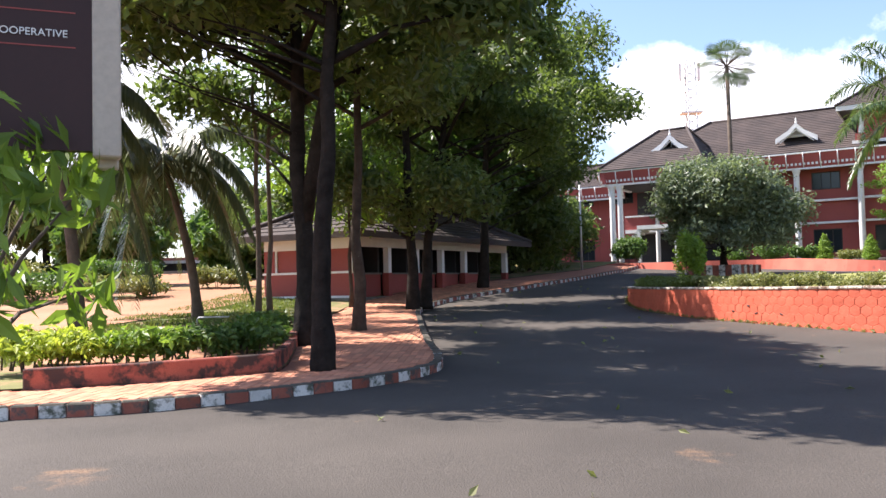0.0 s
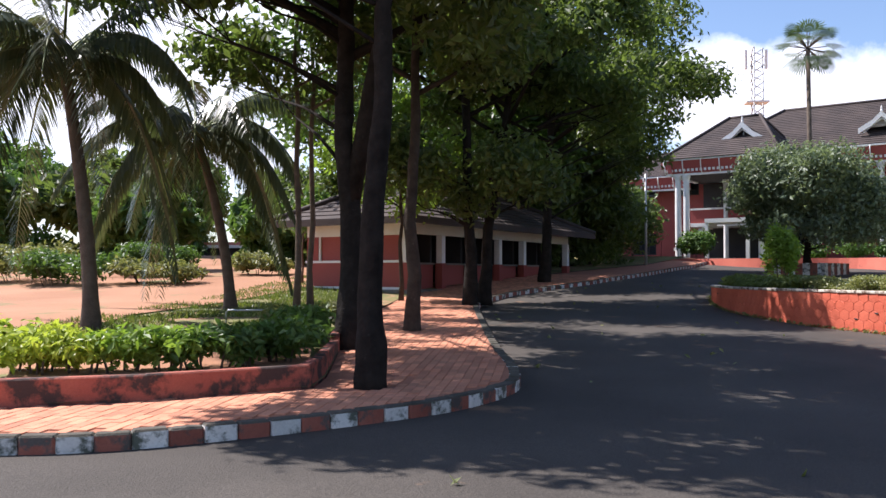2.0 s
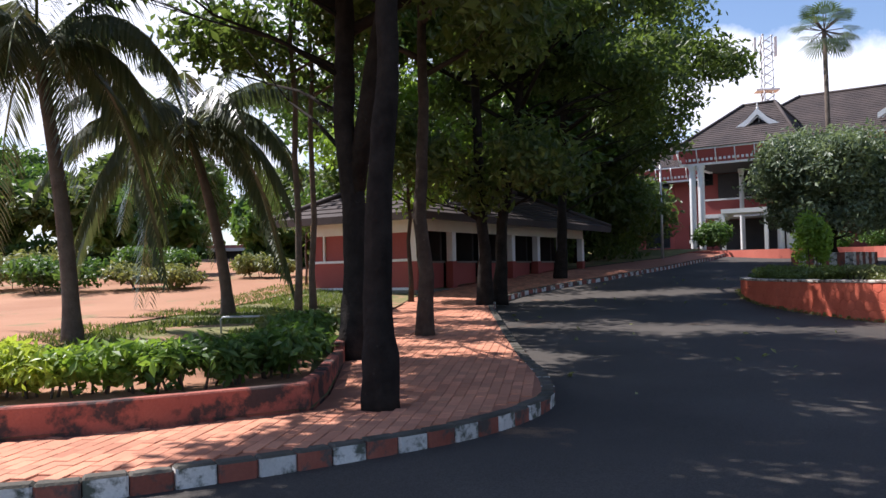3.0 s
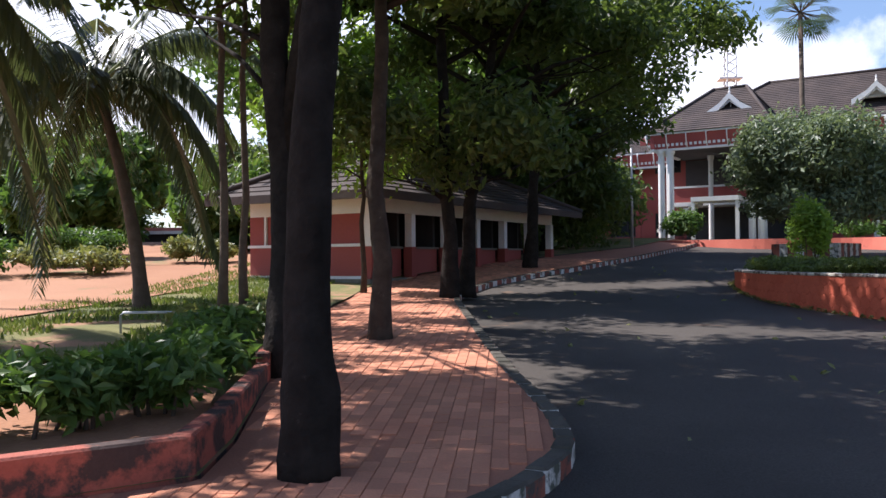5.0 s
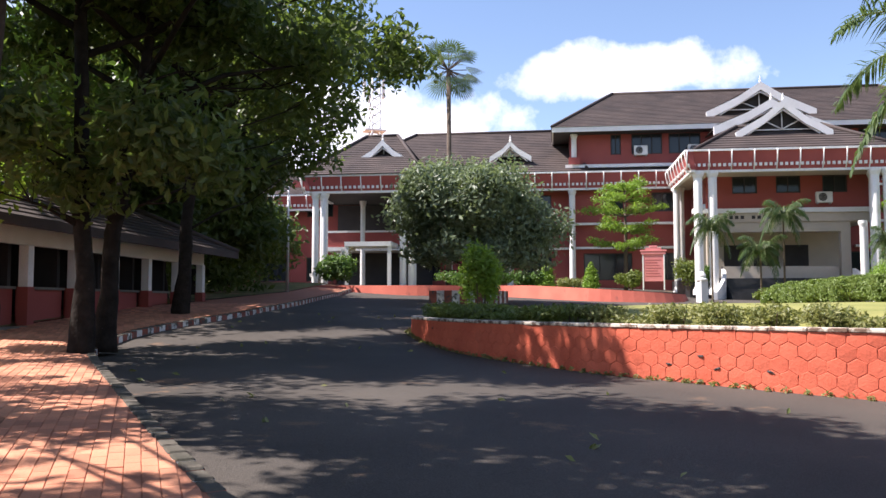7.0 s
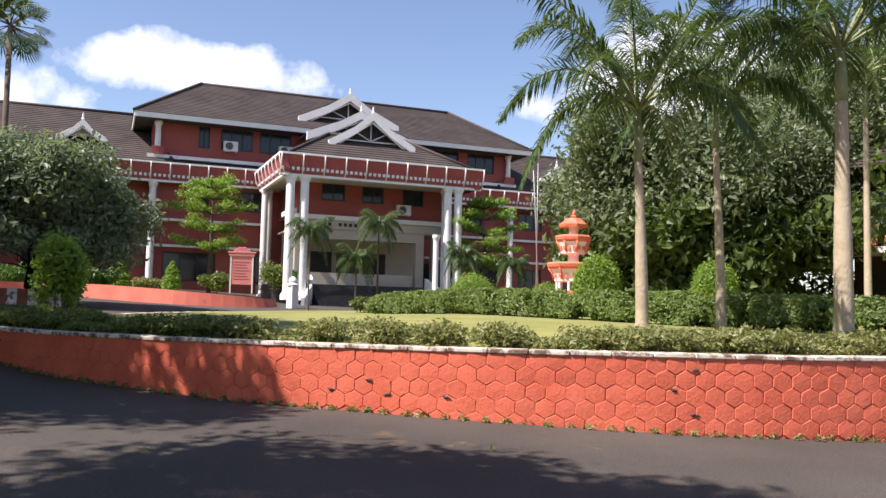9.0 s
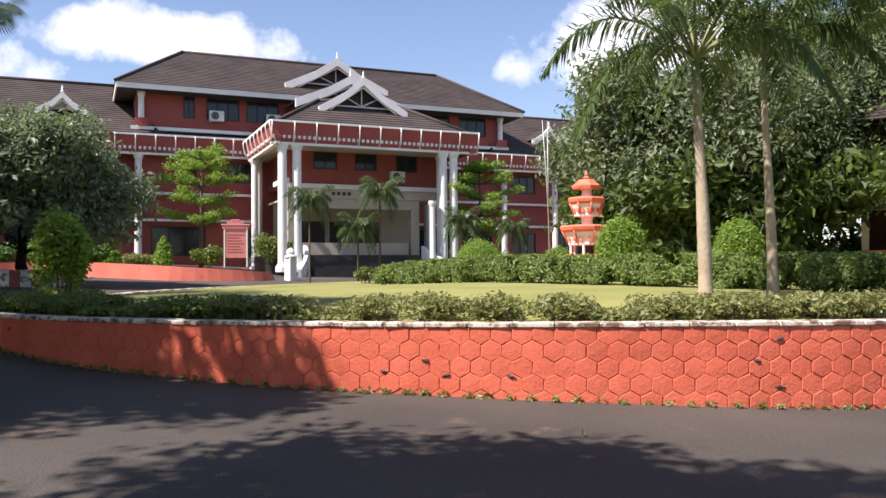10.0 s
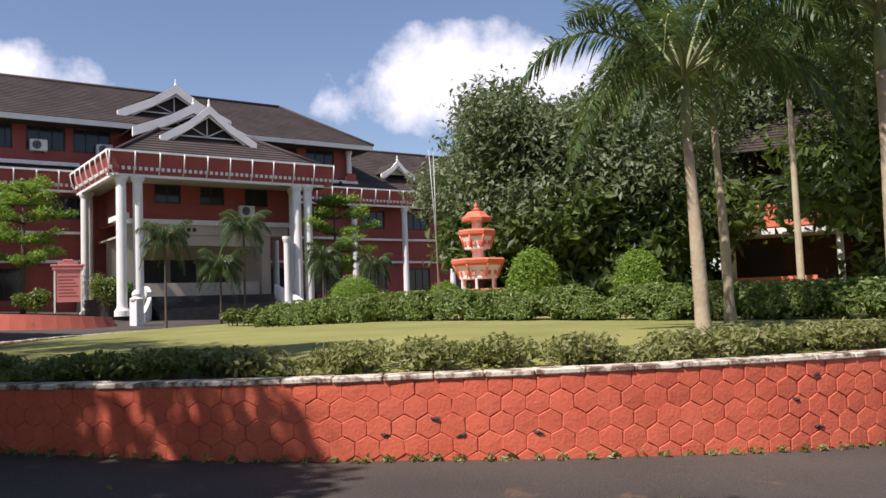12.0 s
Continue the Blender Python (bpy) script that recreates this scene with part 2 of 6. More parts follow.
def mesh_part(name, verts, faces, material, parent=None, label="", smooth=False):
    me = bpy.data.meshes.new(name)
    me.from_pydata([tuple(v) for v in verts] if not isinstance(verts, np.ndarray) else verts.tolist(), [], faces if isinstance(faces, list) else faces.tolist())
    me.materials.append(material)
    if smooth:
        me.polygons.foreach_set("use_smooth", [True] * len(me.polygons))
    ob = new(name, me)
    if parent is not None:
        ob.parent = parent
    if label:
        ob["label"] = label
    return ob


def thing(name, label, category, m=None, group="", kind=""):
    ob = new(name)
    ob.empty_display_size = 0.2
    if m is not None:
        ob.matrix_basis = m
    return tagged(ob, label, category, group, kind)


def box(bm, x0, x1, y0, y1, z0, z1, bevel=0.0, m=None):
    c = Matrix.Translation(((x0 + x1) / 2, (y0 + y1) / 2, (z0 + z1) / 2)) @ Matrix.Diagonal((x1 - x0, y1 - y0, z1 - z0, 1))
    if m is not None:
        c = m @ c
    r = bmesh.ops.create_cube(bm, size=1, matrix=c)
    if bevel:
        es = list({e for v in r["verts"] for e in v.link_edges})
        bmesh.ops.bevel(bm, geom=es, offset=bevel, segments=1, affect="EDGES")
    return bm


def boxes(rows, bevel=0.0):
    bm = bmesh.new()
    for r in rows:
        box(bm, *r, bevel=bevel)
    return bm


def tube(bm, pts, radii, seg=8, cap=True):
    rings = []
    pts = [Vector(p) for p in pts]
    for i, p in enumerate(pts):
        d = (pts[min(i + 1, len(pts) - 1)] - pts[max(i - 1, 0)]).normalized()
        a = d.orthogonal().normalized() if abs(d.z) < 0.9 else (Vector((1, 0, 0)) - d * d.x).normalized()
        b = d.cross(a)
        r = radii[i] if isinstance(radii, (list, tuple)) else radii
        rings.append([bm.verts.new(p + (a * math.cos(k * 2 * math.pi / seg) + b * math.sin(k * 2 * math.pi / seg)) * r) for k in range(seg)])
    for r0, r1 in zip(rings, rings[1:]):
        for k in range(seg):
            f = bm.faces.new((r0[k], r0[(k + 1) % seg], r1[(k + 1) % seg], r1[k]))
            f.smooth = True
    if cap:
        bm.faces.new(rings[0][::-1])
        bm.faces.new(rings[-1])
    return bm


def lathe(bm, profile, seg=24, centre=(0, 0)):
    rings = [[bm.verts.new((centre[0] + r * math.cos(2 * math.pi * k / seg), centre[1] + r * math.sin(2 * math.pi * k / seg), z)) for k in range(seg)] for r, z in profile]
    for r0, r1 in zip(rings, rings[1:]):
        for k in range(seg):
            bm.faces.new((r0[k], r0[(k + 1) % seg], r1[(k + 1) % seg], r1[k]))
    bm.faces.new(rings[0][::-1])
    bm.faces.new(rings[-1])
    return bm


def curve_through(points, step):
    """Catmull-Rom through 2D points, resampled at even steps."""
    p = np.array(points, float)
    p = np.vstack([2 * p[0] - p[1], p, 2 * p[-1] - p[-2]])
    out = []
    for i in range(1, len(p) - 2):
        n = max(2, int(np.linalg.norm(p[i + 1] - p[i]) / 0.1))
        for t in np.arange(n) / n:
            out.append(0.5 * (2 * p[i] + (p[i + 1] - p[i - 1]) * t + (2 * p[i - 1] - 5 * p[i] + 4 * p[i + 1] - p[i + 2]) * t * t + (3 * p[i] - p[i - 1] - 3 * p[i + 1] + p[i + 2]) * t ** 3))
    out.append(p[-2])
    out = np.array(out)
    s = np.concatenate([[0], np.cumsum(np.linalg.norm(np.diff(out, axis=0), axis=1))])
    at = np.linspace(0, s[-1], max(2, round(s[-1] / step) + 1))
    return np.stack([np.interp(at, s, out[:, 0]), np.interp(at, s, out[:, 1])], 1)


def leaves(centres, radii, n, size, rng, flat=1.0, shell=0.55, long=2.2, droop=0.0):
    """Small folded leaves filling overlapping clumps; denser towards each clump's shell."""
    centres, radii = np.array(centres, float), np.array(radii, float)
    if radii.ndim == 1:
        radii = np.stack([radii, radii, radii * flat], 1)
    w = radii.prod(1) ** (2 / 3)
    k = rng.choice(len(centres), n, p=w / w.sum())
    d = rng.normal(size=(n, 3))
    d /= np.linalg.norm(d, axis=1)[:, None]
    r = shell + (1 - shell) * rng.random(n) ** 0.7
    r *= 1 + 0.12 * rng.normal(size=n)
    c = centres[k] + d * r[:, None] * radii[k]
    nrm = d * 0.5 + rng.normal(size=(n, 3)) * 0.6 + np.array([0, 0, 0.5])
    nrm /= np.linalg.norm(nrm, axis=1)[:, None]
    t = np.cross(nrm, rng.normal(size=(n, 3)))
    t[:, 2] -= droop
    t /= np.linalg.norm(t, axis=1)[:, None]
    b = np.cross(nrm, t)
    s = (size * (0.6 + 0.8 * rng.random(n)))[:, None]
    v = np.stack([c - t * s * long / 2, c + b * s / 2 + nrm * s * 0.12, c + t * s * long / 2 - nrm * s * 0.1, c - b * s / 2 + nrm * s * 0.12], 1).reshape(-1, 3)
    i = np.arange(n)[:, None] * 4
    f = np.concatenate([i + np.array([0, 1, 2]), i + np.array([0, 2, 3])], 0)
    return v, f


# ---- terrain ----
GY = [-3000, -80, 3, 16.4, 22, 29, 32, 40, 53, 60, 75, 3000]
GZ = [-0.6, -0.6, -0.12, 0, 0.24, 0.46, 0.64, 1.2, 1.85, 2.5, 2.7, 2.7]


def gz(y):
    return float(np.interp(y, GY, GZ))


KERB = curve_through([(-60, 7), (-12, 10.9), (-4.8, 12.5), (-3.75, 12.8), (-2.9, 13.35), (-2.0, 14.1), (-1.06, 15.1), (-0.5, 16.3), (-0.42, 17.1), (-0.58, 18.4), (-0.75, 19.3),
                      (-1.05, 21.4), (-1.25, 23), (-1.55, 25.5), (-1.88, 28.3), (-1.95, 29.8), (-1.8, 31.2), (-1.2, 33.3), (0.1, 35.8), (1.5, 38), (2.75, 40.5), (4.2, 43.7), (6.3, 49), (8.1, 53.3), (10.2, 57.5)], 0.3)
INNER = [(-60, 9), (-12, 12.4), (-5.3, 13.95), (-4.2, 14.5), (-2.75, 15.6), (-2.85, 16.6), (-3.3, 19), (-3.6, 20.2), (-4.1, 24), (-4.4, 27.2), (-4.45, 31.5), (-4.0, 34.1), (-3.3, 35.6), (-1.65, 39.6), (0, 42.3), (0.9, 44.2), (4.2, 51), (6.4, 55), (8.6, 59)]
WALL = curve_through([(60, 36), (30, 41), (22, 41.8), (14, 40.2), (8.6, 37.4), (6.0, 35.0), (5.0, 32.9), (4.72, 30.5), (4.85, 28.4), (5.5, 25.5), (6.4, 23.6), (7.3, 22.0), (8.7, 20.2), (10.5, 18.6), (14, 16.2), (20, 13), (30, 9), (60, 2)], 0.25)
TOPZ = 1.10


def wall_dist(x, y):
    return np.sqrt(((WALL - np.array([x, y])) ** 2).sum(1).min())


def lawn_z(x, y):
    d = wall_dist(x, y)
    s = min(d / 2.2, 1)
    edge = TOPZ - 0.05 + max(0, gz(y) - 1.0) * 0.9
    return edge + 0.26 * s * s * (3 - 2 * s) + 0.022 * max(0, d - 2.2)


def ribbon(name, a, b, zf, across, material, label="", category="", kind="structure"):
    """A sheet between two polylines of equal length."""
    verts, faces = [], []
    n = len(a)
    for i in range(n):
        for k in range(across + 1):
            q = (np.array(a[i]) * (across - k) + np.array(b[i]) * k) / across
            verts.append((q[0], q[1], zf(q[0], q[1])))
    for i in range(n - 1):
        for k in range(across):
            j = i * (across + 1) + k
            faces.append((j, j + 1, j + across + 2, j + across + 1))
    return tagged(mesh_part(name, verts, faces, material, smooth=True), label, category, "", kind)


def resample(line, n):
    p = np.array(line, float)
    s = np.concatenate([[0], np.cumsum(np.linalg.norm(np.diff(p, axis=0), axis=1))])
    at = np.linspace(0, s[-1], n)
    return np.stack([np.interp(at, s, p[:, 0]), np.interp(at, s, p[:, 1])], 1)


# ground to the horizon, below the laid surfaces
rows_y = [-2500, -300, -80, -30, 0, 20, 40, 60, 80, 140, 400, 2500]
cols_x = [-2500, -400, -120, -50, -20, 0, 20, 50, 120, 400, 2500]
gv = [(x, y, gz(y) - 0.25) for y in rows_y for x in cols_x]
gf = [(j * 11 + i, j * 11 + i + 1, j * 11 + i + 12, j * 11 + i + 11) for j in range(11) for i in range(10)]
tagged(mesh_part("ground", gv, gf, DIRT), "orange laterite ground with patches of grass", "ground", "", "structure")
ys = np.arange(-40, 76.1, 1.0)
tagged(ribbon("road", [(-60, y) for y in ys], [(60, y) for y in ys], lambda x, y: gz(y), 30, ASPHALT), "dark asphalt road with orange dust", "road")
PAVE_Z = 0.15

# ---- pavement, left land, island ----
N = len(KERB)
KIN = []
for i in range(N):
    d = KERB[min(i + 1, N - 1)] - KERB[max(i - 1, 0)]
    d /= np.linalg.norm(d)
    KIN.append(KERB[i] + np.array([-d[1], d[0]]) * 0.14)
KIN = np.array(KIN)


def inner_for(k):
    """The inner edge's point that faces kerb point k."""
    return INN[np.argmin(((INN - k) ** 2).sum(1))]


INN = resample(INNER, 900)
facing = np.array([inner_for(k) for k in KIN])
pavement = ribbon("pavement", KIN, facing, lambda x, y: gz(y) + PAVE_Z - 0.012, 4, BED, "red block-paved footpath along the road", "pavement")
left_far = np.array([(-160.0, y) for y in np.linspace(6, 75, 120)])
left_near = resample(INNER, 120)


def land_z(x, y):
    return gz(y) + PAVE_Z + 0.02


ribbon("verge", left_near, np.stack([np.full(120, -48.0), left_near[:, 1] * 0.6 + left_far[:, 1] * 0.4], 1), land_z, 24, GRASSWILD, "patchy grass verge with bare orange soil", "grass")

# kerb blocks, painted red and white by turns
kerb = thing("kerb", "kerb of red and white painted blocks, worn", "kerb", kind="structure")
bm = bmesh.new()
box(bm, -0.145, 0.145, 0.0, 0.15, -0.12, 0.155, bevel=0.018)
kmesh = []
for m_ in (KERB_WHITE, KERB_RED):
    me = bpy.data.meshes.new("kerb_block")
    bm.to_mesh(me)
    me.materials.append(m_)
    me.materials.append(MOSS)
    for p in me.polygons:
        if p.normal.z > 0.5:
            p.material_index = 1
    kmesh.append(me)
bm.free()
for i in range(N - 1):
    if KERB[i][0] < -22:
        continue
    mid, d = (KERB[i] + KERB[i + 1]) / 2, KERB[i + 1] - KERB[i]
    ob = new("kerb_block", kmesh[i % 2])
    ob.parent = kerb
    ob.matrix_basis = Matrix.Translation((mid[0], mid[1], gz(mid[1]) + random.uniform(-0.008, 0.006))) @ pose(0, 0, 0, 0, 0, math.degrees(math.atan2(d[1], d[0])) + random.uniform(-0.8, 0.8))

# island: retaining wall, coping, lawn
M = len(WALL)
WN = []
for i in range(M):
    d = WALL[min(i + 1, M - 1)] - WALL[max(i - 1, 0)]
    d /= np.linalg.norm(d)
    WN.append((-d[1], d[0]))
WN = np.array(WN)   # towards the lawn
if np.dot(WN[M // 2], np.array([20, 30]) - WALL[M // 2]) < 0:
    WN = -WN


def top_z(p):
    return TOPZ + max(0, gz(p[1]) - 1.0) * 0.9


verts, faces = [], []
for i in range(M):
    p, q = WALL[i], WALL[i] + WN[i] * 0.25
    zb, zt = gz(p[1]) - 0.2, top_z(p)
    verts += [(p[0], p[1], zb), (p[0], p[1], zt), (q[0], q[1], zt), (q[0], q[1], zb)]
for i in range(M - 1):
    a, b = i * 4, i * 4 + 4
    faces += [(a, b, b + 1, a + 1), (a + 1, b + 1, b + 2, a + 2), (a + 2, b + 2, b + 3, a + 3)]
retaining = tagged(mesh_part("retaining_wall", verts, faces, WALLBACK), "orange-red retaining wall of hexagonal stones round the lawn", "wall", "", "structure")
# coping slabs, chipped cream paint
bm = bmesh.new()
box(bm, -0.246, 0.246, -0.035, 0.26, -0.02, 0.038, bevel=0.012)
cmesh = bpy.data.meshes.new("coping_slab")
bm.to_mesh(cmesh)
bm.free()
cmesh.materials.append(COPING)
for i in range(1, M - 2, 2):
    if WALL[i][0] > 30:
        continue
    d = WALL[i + 2] - WALL[i]
    p = (WALL[i] + WALL[i + 2]) / 2
    ob = new("coping_slab", cmesh)
    ob.parent = retaining
    sgn = 0 if np.dot(np.array([-d[1], d[0]]), WN[i]) > 0 else 180
    slope = math.degrees(math.atan2(top_z(WALL[i + 2]) - top_z(WALL[i]), np.linalg.norm(d)))
    ob.matrix_basis = Matrix.Translation((p[0], p[1], top_z(p) - 0.002 + random.uniform(-0.004, 0.006))) @ pose(0, 0, 0, 0, (-slope if sgn == 0 else slope), math.degrees(math.atan2(d[1], d[0])) + sgn + random.uniform(-1, 1))

ia = WALL + WN * 0.2
ib = [(min(max(p[0] + 3, 9.0), 62), max(32.5 - (max(p[0], 6) - 6) * 0.25, 22)) for p in WALL]
lawn = ribbon("lawn", ia, np.array(ib), lawn_z, 30, GRASSLAWN, "mown green lawn sloping up to the building", "lawn")

# upper terrace and forecourt in front of the building
BO = Vector((30.8, 47.4, 0))
BM = Matrix.Translation(BO) @ pose(0, 0, 0, 0, 0, -27.5)


def bpt(u, v, z=0):
    return BM @ Vector((u, v, z))


# ---- the hall: main block, wings, portico ----
hall = thing("hall_building", "large red three-storey hall with brown tiled hip roofs and white columns", "building", BM)


def panel(u0, u1, z0, z1, v, th, openings=()):
    """A wall with openings through it."""
    bm = bmesh.new()
    us = sorted({u0, u1, *[o[0] for o in openings], *[o[1] for o in openings]})
    zs = sorted({z0, z1, *[o[2] for o in openings], *[o[3] for o in openings]})
    for a, b in zip(us, us[1:]):
        for c, d in zip(zs, zs[1:]):
            if any(o[0] <= a and b <= o[1] and o[2] <= c and d <= o[3] for o in openings):
                continue
            box(bm, a, b, v, v + th, c, d)
    bmesh.ops.remove_doubles(bm, verts=bm.verts, dist=0.001)
    return bm


def window(parent, u0, u1, z0, z1, v, bars=2, frame_mat=None):
    """A frame as one joined ring, each mullion and each pane by itself."""
    bm = bmesh.new()
    rings = []
    for y in (v + 0.05, v + 0.14):
        for e in (0.0, 0.07):
            rings.append([bm.verts.new(p) for p in ((u0 + e, y, z0 + e), (u1 - e, y, z0 + e), (u1 - e, y, z1 - e), (u0 + e, y, z1 - e))])
    for a, b in ((0, 1), (1, 3), (3, 2), (2, 0)):
        for k in range(4):
            bm.faces.new((rings[a][k], rings[a][(k + 1) % 4], rings[b][(k + 1) % 4], rings[b][k]))
    w = part("window", bm, frame_mat or DARK, parent)
    for k in range(1, bars):
        x = u0 + (u1 - u0) * k / bars
        part("mullion", boxes([(x - 0.025, x + 0.025, v + 0.06, v + 0.13, z0 + 0.07, z1 - 0.07)]), frame_mat or DARK, w)
    for k in range(bars):
        a, b = u0 + (u1 - u0) * k / bars, u0 + (u1 - u0) * (k + 1) / bars
        part("pane", boxes([(a + 0.03, b - 0.03, v + 0.09, v + 0.1, z0 + 0.05, z1 - 0.05)]), GLASS, w)
    return w


def column(parent, u, v, z0, z1, r=0.22):
    bm = lathe(bmesh.new(), [(r * 1.5, z0), (r * 1.5, z0 + 0.25), (r * 1.25, z0 + 0.32), (r * 1.05, z0 + 0.4), (r, z0 + 0.5), (r * 0.95, z1 - 0.35), (r * 1.05, z1 - 0.3), (r * 1.35, z1 - 0.15), (r * 1.35, z1)], 20, (u, v))
    return part("column", bm, WHITE, parent)


def tiles(name, quads, parent, row=0.32):
    """Roof slopes in overlapping courses: quads are (eave a, eave b, ridge b, ridge a)."""
    verts, faces = [], []
    for a, b, c, d in quads:
        a, b, c, d = (Vector(p) for p in (a, b, c, d))
        n = max(2, int(((d + c) / 2 - (a + b) / 2).length / row))
        nrm = (b - a).cross(d - a).normalized()
        if nrm.z < 0:
            nrm = -nrm
        i = len(verts)
        verts += [a, b]
        for k in range(n):
            s, e = k / n, (k + 1) / n
            lift = nrm * 0.03
            verts += [a.lerp(d, s) + lift, b.lerp(c, s) + lift, a.lerp(d, e), b.lerp(c, e)]
            j = i + 4 * k
            faces += [(j, j + 1, j + 3, j + 2), (j + 2, j + 3, j + 5, j + 4)]
    return mesh_part(name, verts, faces, ROOF, parent)


def hip(name, u0, u1, v0, v1, ze, ru0, ru1, rv, zr, parent):
    A, B, C, D = (u0, v0, ze), (u1, v0, ze), (u1, v1, ze), (u0, v1, ze)
    R0, R1 = (ru0, rv, zr), (ru1, rv, zr)
    r = tiles(name, [(A, B, R1, R0), (C, D, R0, R1), (B, C, R1, R1), (D, A, R0, R0)], parent)
    bm = bmesh.new()
    for p, q in ((A, R0), (B, R1), (C, R1), (D, R0), (R0, R1)):
        tube(bm, [Vector(p) + Vector((0, 0, 0.05)), Vector(q) + Vector((0, 0, 0.08))], 0.1, 6)
    part("ridge_tiles", bm, ROOF, r)
    return r


def soffit(u0, u1, v0, v1, z, parent, edge=0.28):
    part("eave_board", boxes([(u0, u1, v0 - 0.02, v0 + 0.06, z - edge, z + 0.02), (u0 - 0.02, u0 + 0.06, v0, v1, z - edge, z + 0.02), (u1 - 0.06, u1 + 0.02, v0, v1, z - edge, z + 0.02)]), WHITE, parent)
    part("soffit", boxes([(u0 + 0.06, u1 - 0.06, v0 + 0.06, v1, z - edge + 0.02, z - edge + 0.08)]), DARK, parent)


def fascia(u0, u1, v, z0, z1, parent, along_v=False, lean=0.22):
    """Red fascia band with a row of white dentils, curved white brackets and a white top rail."""
    L = u1 - u0

    def loc(bm):
        if along_v:
            bmesh.ops.transform(bm, matrix=Matrix.Translation((v, u1, 0)) @ Matrix.Rotation(-math.pi / 2, 4, "Z") @ Matrix.Translation((0, 0, 0)), verts=bm.verts)
        else:
            bmesh.ops.transform(bm, matrix=Matrix.Translation((u0, v, 0)), verts=bm.verts)
        return bm
    bm = bmesh.new()
    h = z1 - z0
    prof = [(0.0, z1 - 0.06), (lean, z0 + 0.12), (lean + 0.25, z0 + 0.12), (0.3, z1 - 0.06)]
    a = [bm.verts.new((0, p, z)) for p, z in prof]
    b = [bm.verts.new((L, p, z)) for p, z in prof]
    for k in range(4):
        bm.faces.new((a[k], b[k], b[(k + 1) % 4], a[(k + 1) % 4]))
    bm.faces.new(a[::-1])
    bm.faces.new(b)
    band = part("fascia", loc(bm), REDBAND, parent)
    part("top_rail", loc(boxes([(-0.05, L + 0.05, -0.1, 0.12, z1 - 0.06, z1 + 0.04)])), WHITE, band)
    part("bottom_rail", loc(boxes([(0, L, lean - 0.03, lean + 0.2, z0, z0 + 0.12)])), WHITE, band)
    bm = bmesh.new()
    n = int(L / 0.26)
    for k in range(n):
        x = (k + 0.5) * L / n
        f = 0.34
        y = lean * (1 - f)
        box(bm, x - 0.07, x + 0.07, y - 0.05, y + 0.1, z0 + h * f - 0.09, z0 + h * f + 0.07)
    tagged(part("dentil_strip", loc(bm), WHITE, band), kind="stuff")
    n = max(2, int(L / 1.05))
    for k in range(n + 1):
        x = k * L / n
        bm = bmesh.new()
        tube(bm, [(x, lean - 0.02, z0 + 0.1), (x, lean * 0.5 - 0.12, z0 + h * 0.4), (x, -0.1, z0 + h * 0.75), (x, -0.12, z1 - 0.02)], 0.035, 5)
        part("bracket", loc(bm), WHITE, band)
    return band


def slab_between(bm, p, q, drop, w):
    """A board from p to q, drop high and w deep."""
    p, q, w, d = Vector(p), Vector(q), Vector((0, w, 0)), Vector((0, 0, -drop))
    vs = [bm.verts.new(x) for x in (p, q, q + d, p + d, p + w, q + w, q + d + w, p + d + w)]
    for f in ((0, 1, 2, 3), (7, 6, 5, 4), (0, 4, 5, 1), (1, 5, 6, 2), (2, 6, 7, 3), (3, 7, 4, 0)):
        bm.faces.new([vs[i] for i in f])
    return bm


def gablet(u, v, zb, half, h, depth, parent, fill=None):
    g = part("gablet", boxes([(u - half * 0.75, u + half * 0.75, v + 0.35, v + 0.4, zb + 0.05, zb + 0.12)]), WHITE, parent)
    A, B, T = (u - half, v, zb), (u + half, v, zb), (u, v, zb + h)
    Ab, Bb, Tb = (u - half, v + depth, zb), (u + half, v + depth, zb), (u, v + depth, zb + h)
    tiles("roof", [(A, Ab, Tb, T), (B, Bb, Tb, T)], g)
    for s in (-1, 1):
        foot, mid, top = (u + s * (half + 0.2), v - 0.14, zb - 0.1), (u + s * half * 0.45, v - 0.14, zb + h * 0.5), (u, v - 0.14, zb + h + 0.12)
        drop = 0.26 + 0.08 * half
        board = part("bargeboard", slab_between(slab_between(bmesh.new(), foot, mid, drop, 0.2), mid, top, drop, 0.2), WHITE, g)
        low = Vector((0, 0.12, -drop - 0.06))
        part("moulding", slab_between(bmesh.new(), Vector(foot).lerp(Vector(mid), 0.3) + low, Vector(top) + low, 0.09, 0.1), WHITE, board)
    bm = bmesh.new()
    vs = [bm.verts.new(p) for p in ((u - half * 0.8, v + 0.5, zb), (u + half * 0.8, v + 0.5, zb), (u, v + 0.5, zb + h * 0.8))]
    bm.faces.new(vs)
    part("vent", bm, fill or DARK, g)
    if fill is None:
        for k in (-0.45, 0.0, 0.45):
            part("lattice_bar", tube(bmesh.new(), [(u, v + 0.32, zb + 0.1), (u + k * half, v + 0.32, zb + h * (0.7 - 0.62 * abs(k)))], 0.04, 5), WHITE, g)
    part("finial", lathe(bmesh.new(), [(0.04, zb + h), (0.09, zb + h + 0.15), (0.04, zb + h + 0.26), (0.06, zb + h + 0.32), (0.015, zb + h + 0.5)], 8, (u, v)), WHITE, g)
    return g


